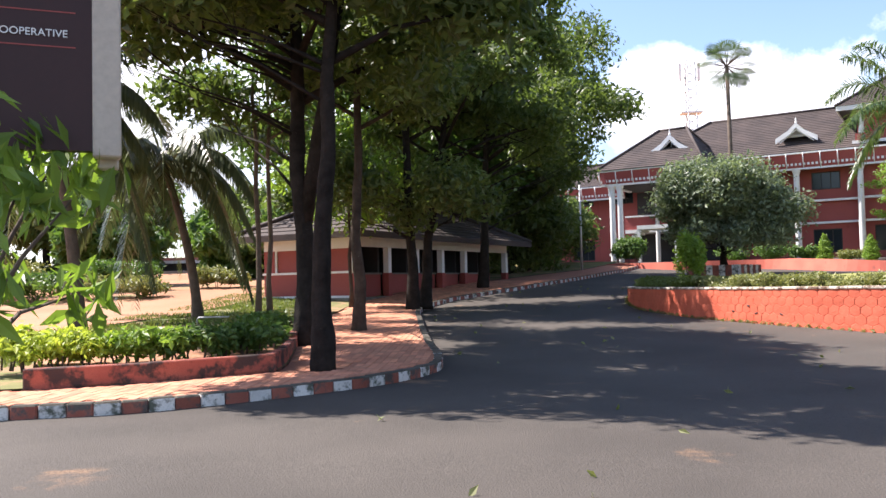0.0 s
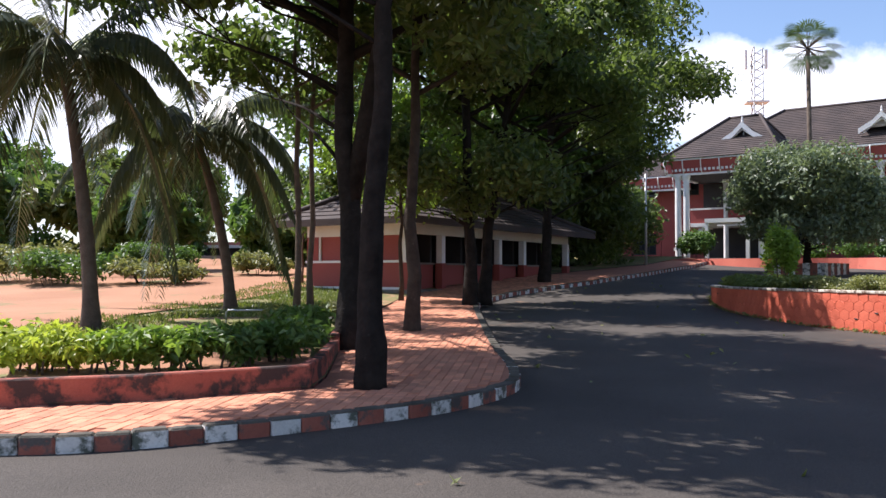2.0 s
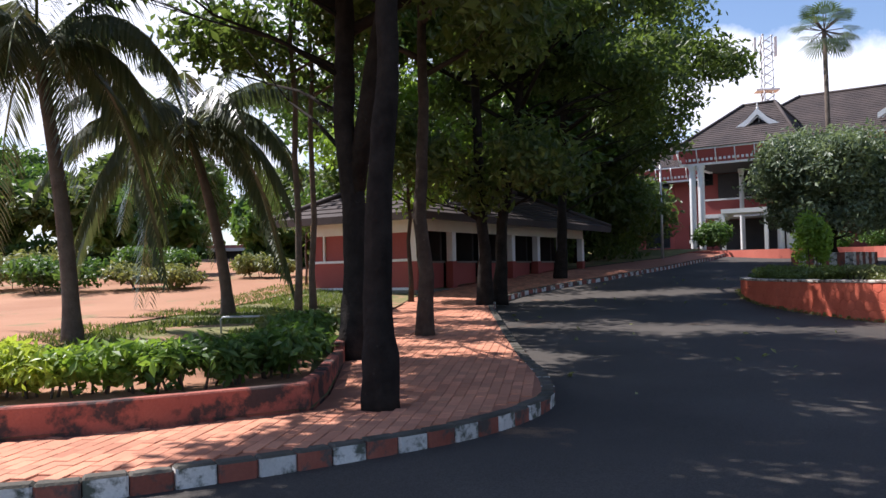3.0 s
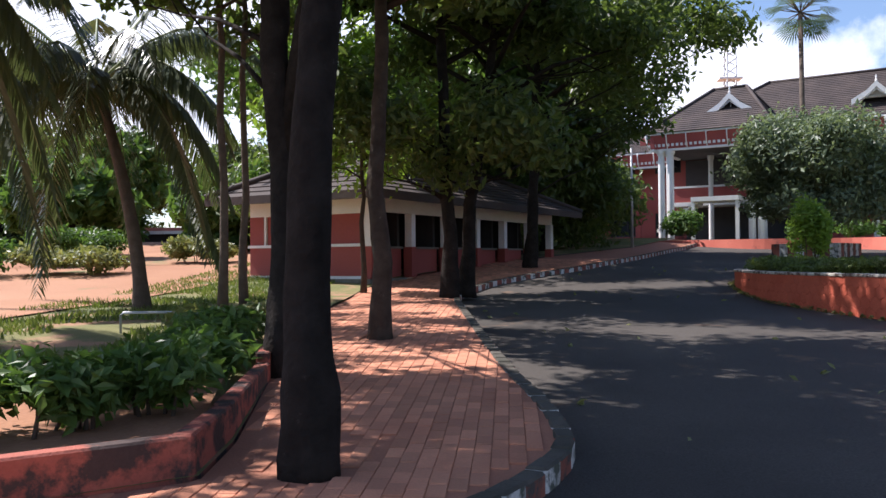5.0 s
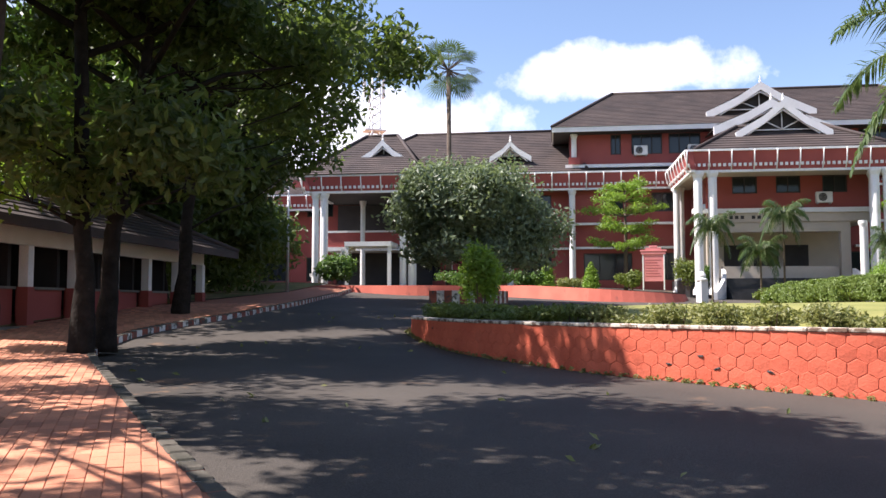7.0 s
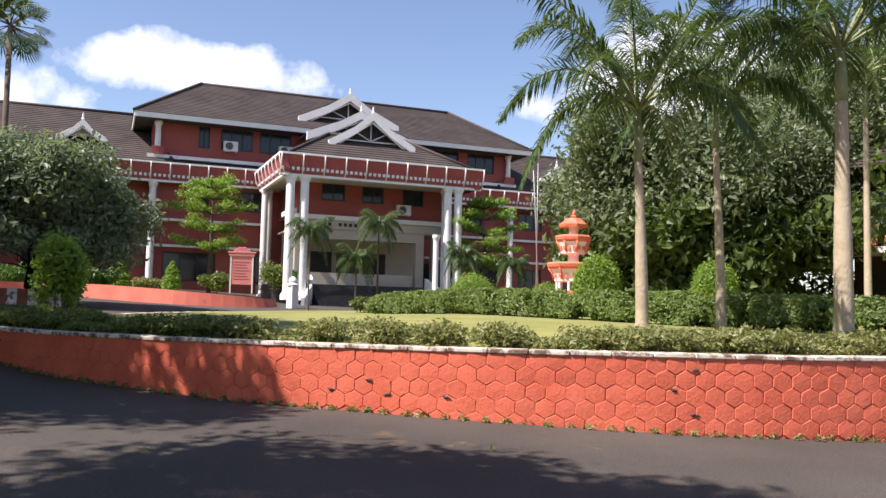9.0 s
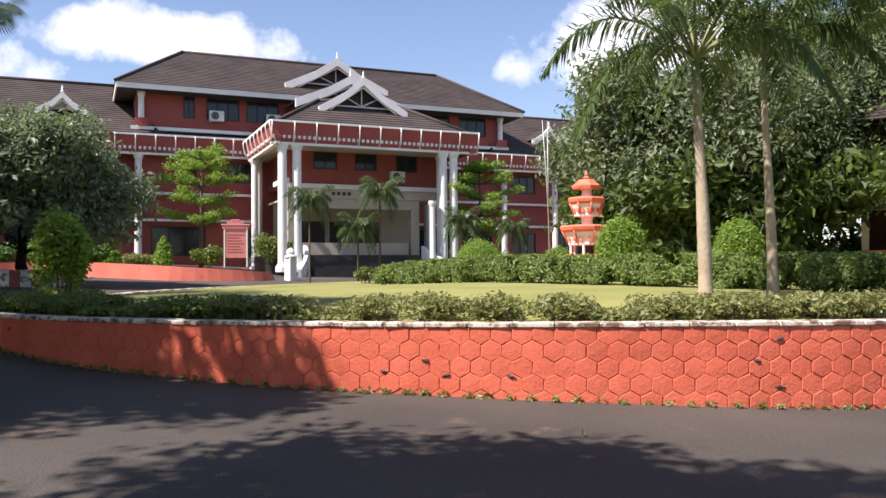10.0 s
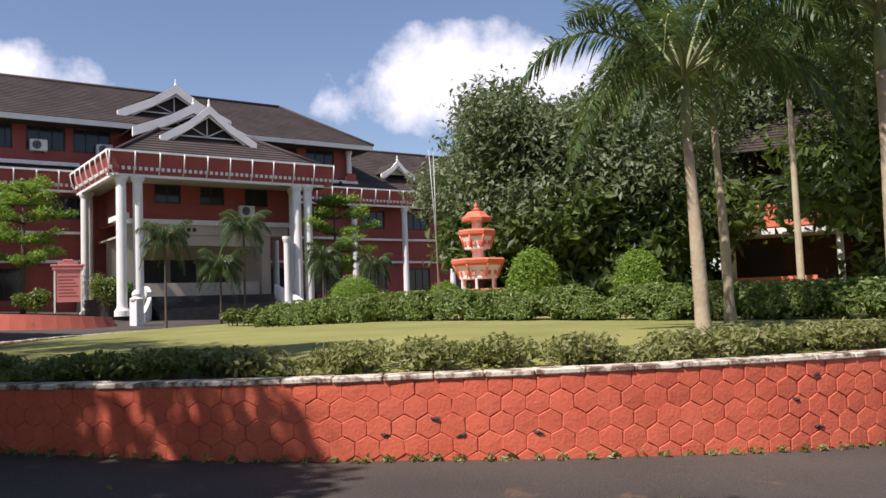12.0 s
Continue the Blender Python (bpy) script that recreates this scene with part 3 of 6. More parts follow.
TOPW = [(-9.05, -8.4, 10.85, 12.15), (-7.75, -5.85, 10.85, 12.15), (-5.45, -3.5, 10.85, 12.15), (3.5, 5.45, 10.85, 12.15), (5.85, 7.75, 10.85, 12.15), (8.4, 10.4, 10.85, 12.15)]
MIDW = [(-9.6, -8.3, 7.2, 8.4), (-6.55, -4.65, 7.2, 8.4), (5.2, 6.8, 7.2, 8.4), (8.3, 9.6, 7.2, 8.4)]
LOWW = [(-10.8, -7.8, 2.9, 4.6), (-6.4, -4.9, 2.9, 4.6), (5.2, 7.8, 2.9, 4.6), (8.6, 10.8, 2.9, 4.6)]
part("wall", panel(-11.6, 11.6, 0.5, 12.4, 8.4, 0.35, TOPW + MIDW + LOWW), RED, hall)
for o in TOPW + MIDW + LOWW:
    window(hall, *o, 8.4, 3 if o[1] - o[0] > 1.5 else 2)
part("side_wall", boxes([(-11.6, -11.25, 8.75, 20, 0.5, 12.4)]), RED, hall)
part("side_wall", boxes([(11.25, 11.6, 8.75, 20, 0.5, 12.4)]), RED, hall)
# back, backing wall and slabs coloured near-black for the shade of the rooms
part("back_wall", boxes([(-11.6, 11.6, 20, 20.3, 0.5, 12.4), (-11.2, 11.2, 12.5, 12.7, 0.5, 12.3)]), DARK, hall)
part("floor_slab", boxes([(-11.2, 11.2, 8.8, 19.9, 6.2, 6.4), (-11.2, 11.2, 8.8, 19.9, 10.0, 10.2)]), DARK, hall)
soffit(-12.7, 12.6, 7.2, 20.8, 12.42, hall)
main_roof = hip("main_roof", -12.75, 12.65, 7.15, 20.8, 12.44, -8.5, 9.2, 14, 16.1, hall)
part("ledge", boxes([(-11.9, -5.2, 8.0, 8.4, 10.0, 10.2)]), WHITE, hall)
part("ledge", boxes([(5.2, 11.9, 8.0, 8.4, 10.0, 10.2)]), WHITE, hall)
for s in (-1, 1):
    column(hall, s * 11.35, 8.15, 10.2, 12.2, 0.17)
    part("balcony_rail", boxes([(s * 11.35 - 0.35, s * 11.35 + 0.35, 7.85, 7.93, 10.2, 10.65)]), REDBAND, hall)

# skirt roof, fascia and bands along main block and wings
for u0, u1 in ((-20.2, -5.3), (5.4, 30)):
    tiles("skirt_roof", [((u0, 7.5, 9.62), (u1, 7.5, 9.62), (u1, 8.42, 10.02), (u0, 8.42, 10.02))], hall)
    fascia(u0, u1, 7.5, 8.55, 9.65, hall)
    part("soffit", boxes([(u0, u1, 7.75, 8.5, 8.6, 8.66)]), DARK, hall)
for u0, u1, wall_top in ((-44, -30.02, 8.5), (-30, -11.62, 9.7), (11.62, 32, 9.7)):
    ws = []
    k = u0 + 1.0
    while k + 2 < u1:
        ws += [(k, k + 1.8, 7.2, 8.4), (k, k + 1.8, 2.9, 4.5)]
        k += 3.6
    part("wall", panel(u0, u1, 0.5, wall_top, 8.9, 0.35, ws), RED, hall)
    for o in ws:
        window(hall, *o, 8.9, 3)
    # room shade coloured in behind the wing windows too
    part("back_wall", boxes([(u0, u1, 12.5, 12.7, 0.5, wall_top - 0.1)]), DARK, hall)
hip("wing_roof", -27.4, -10.5, 7.6, 20.4, 9.75, -22.4, -12, 14, 13.55, hall)
fascia(-44, -27.5, 7.5, 7.5, 8.5, hall)
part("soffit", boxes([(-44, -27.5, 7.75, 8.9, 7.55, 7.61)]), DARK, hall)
hip("wing_roof", -44.5, -24.5, 7.4, 18.6, 8.56, -41, -26, 13, 10.9, hall)
hip("wing_roof", 10.5, 34, 7.6, 20.4, 9.75, 12, 29, 14, 13.55, hall)
for u0, u1, v in ((-20.2, -11.62, 8.75), (-11.55, -5.2, 8.25), (5.4, 11.55, 8.25), (11.62, 30, 8.75)):
    for z in (6.38, 4.86):
        part("string_course", boxes([(u0, u1, v - 0.12, v + 0.13, z, z + 0.14)]), WHITE, hall)
for u in (-19.3, -15.4, -11.5, -4.95, 5.6, 11.5, 15.4, 19.3):
    column(hall, u, 7.95 if abs(u) > 5.7 else 7.2, 2.0, 8.6, 0.2)
gablet(0.2, 8.6, 13.55, 3.1, 1.6, 4.5, hall)
gablet(-15.4, 8.6, 11.0, 1.15, 0.8, 2.2, hall, WHITE)
gablet(15.4, 8.6, 11.0, 1.15, 0.8, 2.2, hall, WHITE)

# portico
fascia(-5.7, 5.75, 0.0, 8.35, 9.5, hall)
fascia(0.0, 7.4, -5.7, 8.35, 9.5, hall, along_v=True)
bm = boxes([(5.3, 5.6, 0.1, 7.4, 8.4, 9.45)])
part("fascia", bm, REDBAND, hall)
part("portico_ceiling", boxes([(-5.4, 5.4, 0.3, 8.3, 8.5, 8.58)]), CREAM, hall)
hip("portico_roof", -5.3, 5.3, 0.45, 10.4, 9.55, -2.4, 2.2, 3.4, 11.35, hall)
gablet(-0.15, 2.3, 10.95, 2.35, 1.55, 4.5, hall)
gablet(-0.3, 4.2, 11.7, 3.0, 1.3, 4.0, hall)
for u in (-5.1, -4.35, 3.75, 4.38):
    column(hall, u, 0.35, 1.9, 8.42, 0.235)
column(hall, 4.1, 1.6, 1.9, 8.42, 0.2)
column(hall, -5.3, 6.6, 1.9, 8.42, 0.2)
column(hall, 3.05, 0.2, 1.9, 5.7, 0.16)
PW = [(-2.8, -1.45, 7.55, 8.5), (-0.45, 0.85, 7.55, 8.5), (2.0, 3.3, 7.55, 8.5)]
part("wall", panel(-4.2, 4.6, 6.7, 9.0, 3.0, 0.3, PW), RED, hall)
for o in PW:
    window(hall, *o, 3.0, 2)
part("side_wall", boxes([(-4.2, -3.95, 3.3, 8.38, 6.7, 9.0)]), RED, hall)
part("side_wall", boxes([(4.35, 4.6, 3.3, 8.38, 6.7, 9.0)]), RED, hall)
part("beam", boxes([(-5.0, 4.6, 2.75, 3.05, 6.45, 6.7), (-5.0, -4.7, 0.5, 2.75, 6.45, 6.7)]), WHITE, hall)
part("name_panel", boxes([(-4.2, 4.4, 2.9, 3.2, 5.95, 6.45)]), CREAM, hall)
for k in range(9):
    if k != 4:
        part("letter", boxes([(-3.3 + k * 0.3, -3.12 + k * 0.3, 2.87, 2.9, 6.12, 6.3)]), DARK, hall)
part("lintel", boxes([(-4.2, 3.4, 3.0, 3.35, 5.4, 5.95)]), CREAM, hall)
part("jamb", boxes([(-4.2, -3.6, 3.02, 3.4, 2.8, 5.4)]), CREAM, hall)
part("jamb", boxes([(2.9, 3.4, 3.02, 3.4, 2.8, 5.4)]), CREAM, hall)
part("entrance_wall", boxes([(-4.2, 4.4, 6.6, 6.8, 2.8, 5.9)]), CREAM, hall)
for k in range(3):
    part("entrance_door", boxes([(-2.6 + k * 1.7, -1.2 + k * 1.7, 6.52, 6.6, 2.82, 4.9)]), DARK, hall)
part("ceiling", boxes([(-4.2, 4.5, 3.3, 8.38, 5.9, 6.0)]), CREAM, hall)
part("parapet", boxes([(-3.4, 2.7, 3.05, 3.3, 2.82, 3.5)]), CREAM, hall)
part("porch_floor", boxes([(-5.4, 5.4, 1.6, 8.4, 1.0, 2.8)]), BLACKSTEP, hall)
for k in range(6):
    part("step", boxes([(-3.6, 2.8, 1.6 - 0.32 * (k + 1), 1.6 - 0.32 * k + 0.02, 1.0, 2.66 - 0.15 * k)]), BLACKSTEP, hall)
for s, u in ((-1, -3.75), (1, 2.95)):
    bm = bmesh.new()
    for k in range(8):
        t0, t1 = k / 8, (k + 1) / 8
        a = Vector((u + s * 0.9 * t0 ** 2, 1.6 - 2.6 * t0, 3.3 - 1.3 * t0 + 0.15 * math.sin(t0 * 3)))
        b = Vector((u + s * 0.9 * t1 ** 2, 1.6 - 2.6 * t1, 3.3 - 1.3 * t1 + 0.15 * math.sin(t1 * 3)))
        vs = [bm.verts.new(p) for p in (a, b, Vector((b.x, b.y, 1.4)), Vector((a.x, a.y, 1.4)), a + Vector((0.18, 0, 0)), b + Vector((0.18, 0, 0)), Vector((b.x + 0.18, b.y, 1.4)), Vector((a.x + 0.18, a.y, 1.4)))]
        for f in ((0, 1, 2, 3), (7, 6, 5, 4), (0, 4, 5, 1), (2, 6, 7, 3), (0, 3, 7, 4), (1, 5, 6, 2)):
            bm.faces.new([vs[i] for i in f])
    part("balustrade", bm, WHITE, hall)

# left pavilion
fascia(-27.2, -20.2, 1.9, 7.85, 8.85, hall)
fascia(1.9, 7.4, -27.2, 7.85, 8.85, hall, along_v=True)
fascia(1.9, 7.4, -20.2, 7.85, 8.85, hall, along_v=True)
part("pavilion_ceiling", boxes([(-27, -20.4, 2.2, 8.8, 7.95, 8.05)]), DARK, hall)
hip("pavilion_roof", -27.4, -20.0, 1.7, 14, 8.9, -24.6, -22.6, 7.5, 12.2, hall)
gablet(-22.9, 4.2, 10.2, 1.4, 1.0, 2.6, hall)
for u in (-26.5, -25.95, -21.3, -20.8):
    column(hall, u, 2.35, 1.9, 7.9, 0.2)
for u in (-26.4, -20.9):
    column(hall, u, 3.6, 1.9, 7.9, 0.18)
column(hall, -24.6, 6.4, 1.9, 7.9, 0.16)
part("gallery", boxes([(-27, -20.4, 6.3, 8.85, 4.75, 5.0)]), WHITE, hall)
part("gallery_parapet", boxes([(-27, -20.4, 6.35, 6.5, 5.0, 5.9)]), REDBAND, hall)
part("gallery_rail", boxes([(-27, -20.4, 6.28, 6.5, 5.9, 6.02)]), WHITE, hall)
# near-black sheets added for the deep shade inside the pavilion
part("painted_gallery_shade", boxes([(-26.8, -20.5, 8.6, 8.8, 2.0, 4.7)]), DARK, hall)
part("painted_gallery_shade", boxes([(-26.8, -20.5, 8.6, 8.8, 6.05, 7.9)]), DARK, hall)
part("canopy", boxes([(-24.6, -21.9, 1.7, 3.9, 4.72, 4.98)]), WHITE, hall)
for u in (-24.5, -22.0):
    part("canopy_post", boxes([(u - 0.1, u + 0.1, 1.75, 1.95, 2.0, 4.72)]), WHITE, hall)
for k in range(9):
    part("stair_step", boxes([(-26.9 + k * 0.27, -26.6 + k * 0.27, 2.6, 3.8, 3.0 + 0.2 * k, 3.2 + 0.2 * k)]), WHITE, hall)


def air_conditioner(u, v, z):
    ac = thing("air_conditioner", "white outdoor air conditioner unit on the red wall", "air conditioner", BM @ Matrix.Translation((u, v, z)), "air conditioners")
    part("casing", boxes([(-0.42, 0.42, -0.16, 0.16, 0, 0.6)], 0.03), ACWHITE, ac)
    bm = bmesh.new()
    for k in range(3):
        r = 0.08 + 0.07 * k
        tube(bm, [(-0.1 + r * math.cos(a), -0.18, 0.3 + r * math.sin(a)) for a in np.linspace(0, 2 * math.pi, 17)], 0.012, 4)
    part("fan_grille", bm, STEEL, ac)
    part("fan", lathe(bmesh.new(), [(0.23, 0), (0.23, 0.01)], 20), DARK, ac).matrix_basis = pose(-0.1, -0.165, 0.3, 90, 0, 0)
    part("wall_bracket", boxes([(-0.35, -0.3, -0.12, 0.18, -0.06, 0), (0.3, 0.35, -0.12, 0.18, -0.06, 0)]), STEEL, ac)


air_conditioner(-7.2, 8.2, 10.75)
air_conditioner(-3.9, 8.2, 10.75)
air_conditioner(2.0, 2.8, 6.95)

# terrace with red banked edge
tp = [(-34, -3), (-30, -2.0), (-26, -2.5), (-20, -4.0), (-15.5, -3.0), (-11.0, -6.0), (-7.5, -5.5), (-6.3, -2.6)]
tl = np.array([bpt(*p)[:2] for p in curve_through(tp, 0.5)])
tb = np.array([bpt(u, 9.0)[:2] for u in np.linspace(-34, -5.8, len(tl))])
def terrace_z(x, y):
    u = (BM.inverted() @ Vector((x, y, 0))).x
    return 2.2 + 0.006 * (y - 45) - 0.42 * min(1, max(0, (u + 14) / 7))


ribbon("terrace", tl, tb, terrace_z, 6, GRASSLAWN, "grass terrace with bushes in front of the hall", "terrace")
tv, tf = [], []
for i, p in enumerate(tl):
    d = tl[min(i + 1, len(tl) - 1)] - tl[max(i - 1, 0)]
    d /= np.linalg.norm(d)
    n_ = np.array([d[1], -d[0]])
    z = terrace_z(p[0], p[1])
    o = p + n_ * 0.35
    tv += [(o[0], o[1], 1.2), (p[0], p[1], z + 0.1), (p[0] - n_[0] * 0.15, p[1] - n_[1] * 0.15, z + 0.1), (p[0] - n_[0] * 0.15, p[1] - n_[1] * 0.15, z - 0.3)]
for i in range(len(tl) - 1):
    for k in range(3):
        tf.append((i * 4 + k, i * 4 + k + 4, i * 4 + k + 5, i * 4 + k + 1))
tagged(mesh_part("terrace_bank", tv, tf, BANKRED), "low red painted bank edging the terrace", "wall", "", "structure")

# ---- low shelter by the footpath ----
HM = Matrix.Translation((-4.55, 32.7, 0.93)) @ pose(0, 0, 0, 0, 0, math.degrees(math.atan2(0.9, 0.44)))
shelter = thing("roadside_pavilion", "long low red shop pavilion with white posts and tiled roof", "building", HM)
# local x runs along the path, local y away from it
part("plinth", boxes([(-0.3, 12.6, -0.2, 4.5, -0.5, 0.02)]), CONCRETE, shelter)
part("end_wall", boxes([(0, 0.2, 0.25, 4.3, 0.02, 0.9)]), RED, shelter)
part("end_sill", boxes([(-0.05, 0.25, 0.2, 4.35, 0.9, 0.98)]), WHITE, shelter)
part("plinth_band", boxes([(-0.03, 0.1, 0.2, 4.35, 0.02, 0.1)]), WHITE, shelter)
part("end_screen", boxes([(0.08, 0.16, 0.3, 3.7, 0.98, 1.8)]), RED, shelter, "dark red shutter panel")
part("end_jamb", boxes([(0.02, 0.2, 3.7, 3.78, 0.98, 1.8)]), WHITE, shelter)
part("end_pier", boxes([(0.0, 0.2, 3.78, 4.3, 0.98, 1.8)]), RED, shelter)
part("end_lintel", boxes([(0, 0.2, 0.0, 4.3, 1.8, 2.3)]), WHITE, shelter)
part("back_wall", boxes([(0.2, 12.3, 4.1, 4.3, 0.02, 2.3)]), RED, shelter)
part("front_lintel", boxes([(0.2, 12.3, 0.0, 0.18, 1.85, 2.3)]), WHITE, shelter)
for k, x in enumerate((0.1, 2.1, 4.1, 6.1, 8.1, 10.2, 12.2)):
    post = part("post", boxes([(x - 0.11, x + 0.11, -0.04, 0.2, 0.9, 1.85)], 0.01), WHITE, shelter)
    part("post_base", boxes([(x - 0.13, x + 0.13, -0.06, 0.22, 0.02, 0.9)], 0.01), RED, post)
# near-black partitions and ceiling, grey counter tops: the shop's shade put into colour
for x0, x1 in ((0.25, 1.95), (2.25, 3.95), (4.25, 5.95), (6.25, 7.95), (8.25, 10.05)):
    part("counter_wall", boxes([(x0, x1, 0.3, 0.42, 0.02, 0.85)]), RED, shelter)
    part("counter_top", boxes([(x0, x1, 0.22, 0.5, 0.85, 0.91)]), CONCRETE, shelter)
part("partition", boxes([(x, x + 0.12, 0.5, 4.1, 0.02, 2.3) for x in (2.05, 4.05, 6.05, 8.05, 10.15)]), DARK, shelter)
hip("roof", -0.9, 13.2, -0.9, 5.2, 2.32, 1.8, 10.4, 2.15, 3.75, shelter)
part("eave_board", boxes([(-0.9, 13.2, -0.92, -0.84, 2.12, 2.34)]), ROOF, shelter)
part("eave_board", boxes([(-0.92, -0.84, -0.84, 5.2, 2.12, 2.34)]), ROOF, shelter)
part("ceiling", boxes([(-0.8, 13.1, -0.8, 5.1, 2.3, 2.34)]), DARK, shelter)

# ---- planter by the footpath ----
planter = thing("planter_wall", "stained red plastered planter wall holding a hedge", "planter", kind="structure")
pl = [(-5.6, 13.85), (-4.2, 14.5), (-2.78, 15.6), (-2.88, 16.6), (-3.3, 19.0), (-3.6, 20.4), (-3.9, 22.2)]
bm = bmesh.new()
PLZ = 0.40
for (x0, y0), (x1, y1) in zip(pl, pl[1:]):
    L_ = math.hypot(x1 - x0, y1 - y0)
    m = Matrix.Translation((x0, y0, gz(y0))) @ pose(0, 0, 0, 0, 0, math.degrees(math.atan2(y1 - y0, x1 - x0)))
    box(bm, -0.02, L_ + 0.02, 0.0, 0.14, -0.1, PLZ + 0.02, bevel=0.015, m=m)
part("wall", bm, PLANTER, planter)
soil_a = resample([(-5.6, 14.0), (-4.2, 14.65), (-2.9, 15.75)], 12)
soil_b = resample([(-7.0, 16.6), (-5.2, 17.2), (-3.5, 18.2)], 12)
ribbon("planter_soil", soil_a, soil_b, lambda x, y: gz(y) + 0.30, 4, DIRT, "dry orange soil of the hedge bed", "soil")


def shrub(name, label, category, x, y, z, w, d, h, n, size, material, seed, group="", turn=0.0, lumps=10, stems=5, shell=0.35, clip=False):
    rng = np.random.default_rng(seed)
    ob = thing(name, label, category, Matrix.Translation((x, y, z)) @ pose(0, 0, 0, 0, 0, turn), group)
    c = np.stack([rng.uniform(-0.5, 0.5, lumps) * w * 0.8, rng.uniform(-0.5, 0.5, lumps) * d * 0.8, rng.uniform(0.22 if clip else 0.45, 0.8, lumps) * h], 1)
    r = np.stack([np.full(lumps, max(w / lumps * 1.5, d * 0.35, 0.12)), np.full(lumps, d * 0.4), rng.uniform(0.25, 0.42, lumps) * h], 1)
    v, f = leaves(c, r, n, size, rng, shell=shell)
    if clip:
        edge = np.array([w / 2, d / 2, h]) * (1 + rng.uniform(-0.05, 0.05, (len(v), 3)))
        v = np.clip(v, -edge, edge)
    v[:, 2] = np.maximum(v[:, 2], 0.02)
    mesh_part("foliage", v, f, material, ob)
    bm = bmesh.new()
    for k in range(stems):
        a = c[k % lumps]
        tube(bm, [(a[0] * 0.6, a[1] * 0.6, -0.05), (a[0] * 0.8, a[1] * 0.8, a[2] * 0.5), tuple(a)], [0.018, 0.014, 0.006], 5)
    tagged(part("stem", bm, BARK2, ob), kind="stuff")
    return ob


# hedge in the planter: lime paints in the sunny end, darker towards the path
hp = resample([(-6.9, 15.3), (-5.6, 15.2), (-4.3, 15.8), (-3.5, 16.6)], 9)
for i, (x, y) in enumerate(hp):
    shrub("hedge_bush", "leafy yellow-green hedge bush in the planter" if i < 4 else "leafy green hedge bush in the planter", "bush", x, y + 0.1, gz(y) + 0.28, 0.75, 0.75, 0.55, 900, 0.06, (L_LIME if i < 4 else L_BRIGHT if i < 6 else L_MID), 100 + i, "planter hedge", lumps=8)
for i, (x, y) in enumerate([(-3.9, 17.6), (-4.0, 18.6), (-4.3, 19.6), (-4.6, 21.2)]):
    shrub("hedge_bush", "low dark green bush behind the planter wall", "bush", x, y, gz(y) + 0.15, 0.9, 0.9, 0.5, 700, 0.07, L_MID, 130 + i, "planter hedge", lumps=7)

# ---- trees ----
def limbs(bm, base, top, r0, rng, n, spread, up, levels=1):
    """Limbs that leave the trunk in its upper part; returns their tips."""
    tips = []
    base, top = Vector(base), Vector(top)
    for k in range(n):
        s = 0.35 + 0.62 * (k + rng.random()) / n
        p = base.lerp(top, s)
        a = k * 2.4 + rng.random()
        L_ = spread * (0.7 + 0.6 * rng.random())
        q = p + Vector((math.cos(a) * L_ * 0.5, math.sin(a) * L_ * 0.5, up * L_ * 0.35))
        e = p + Vector((math.cos(a) * L_, math.sin(a) * L_, up * L_ * (0.4 + 0.4 * rng.random())))
        tube(bm, [p, q, e], [r0 * 0.45, r0 * 0.28, r0 * 0.08], 6)
        tips.append(e)
        for j in range(levels + 1):
            m = q.lerp(e, 0.2 + 0.5 * rng.random())
            t = m + Vector((rng.uniform(-1, 1), rng.uniform(-1, 1), rng.uniform(-0.2, 0.7))) * L_ * 0.42
            tube(bm, [m, t], [r0 * 0.16, r0 * 0.04], 5)
            tips.append(t)
    return tips


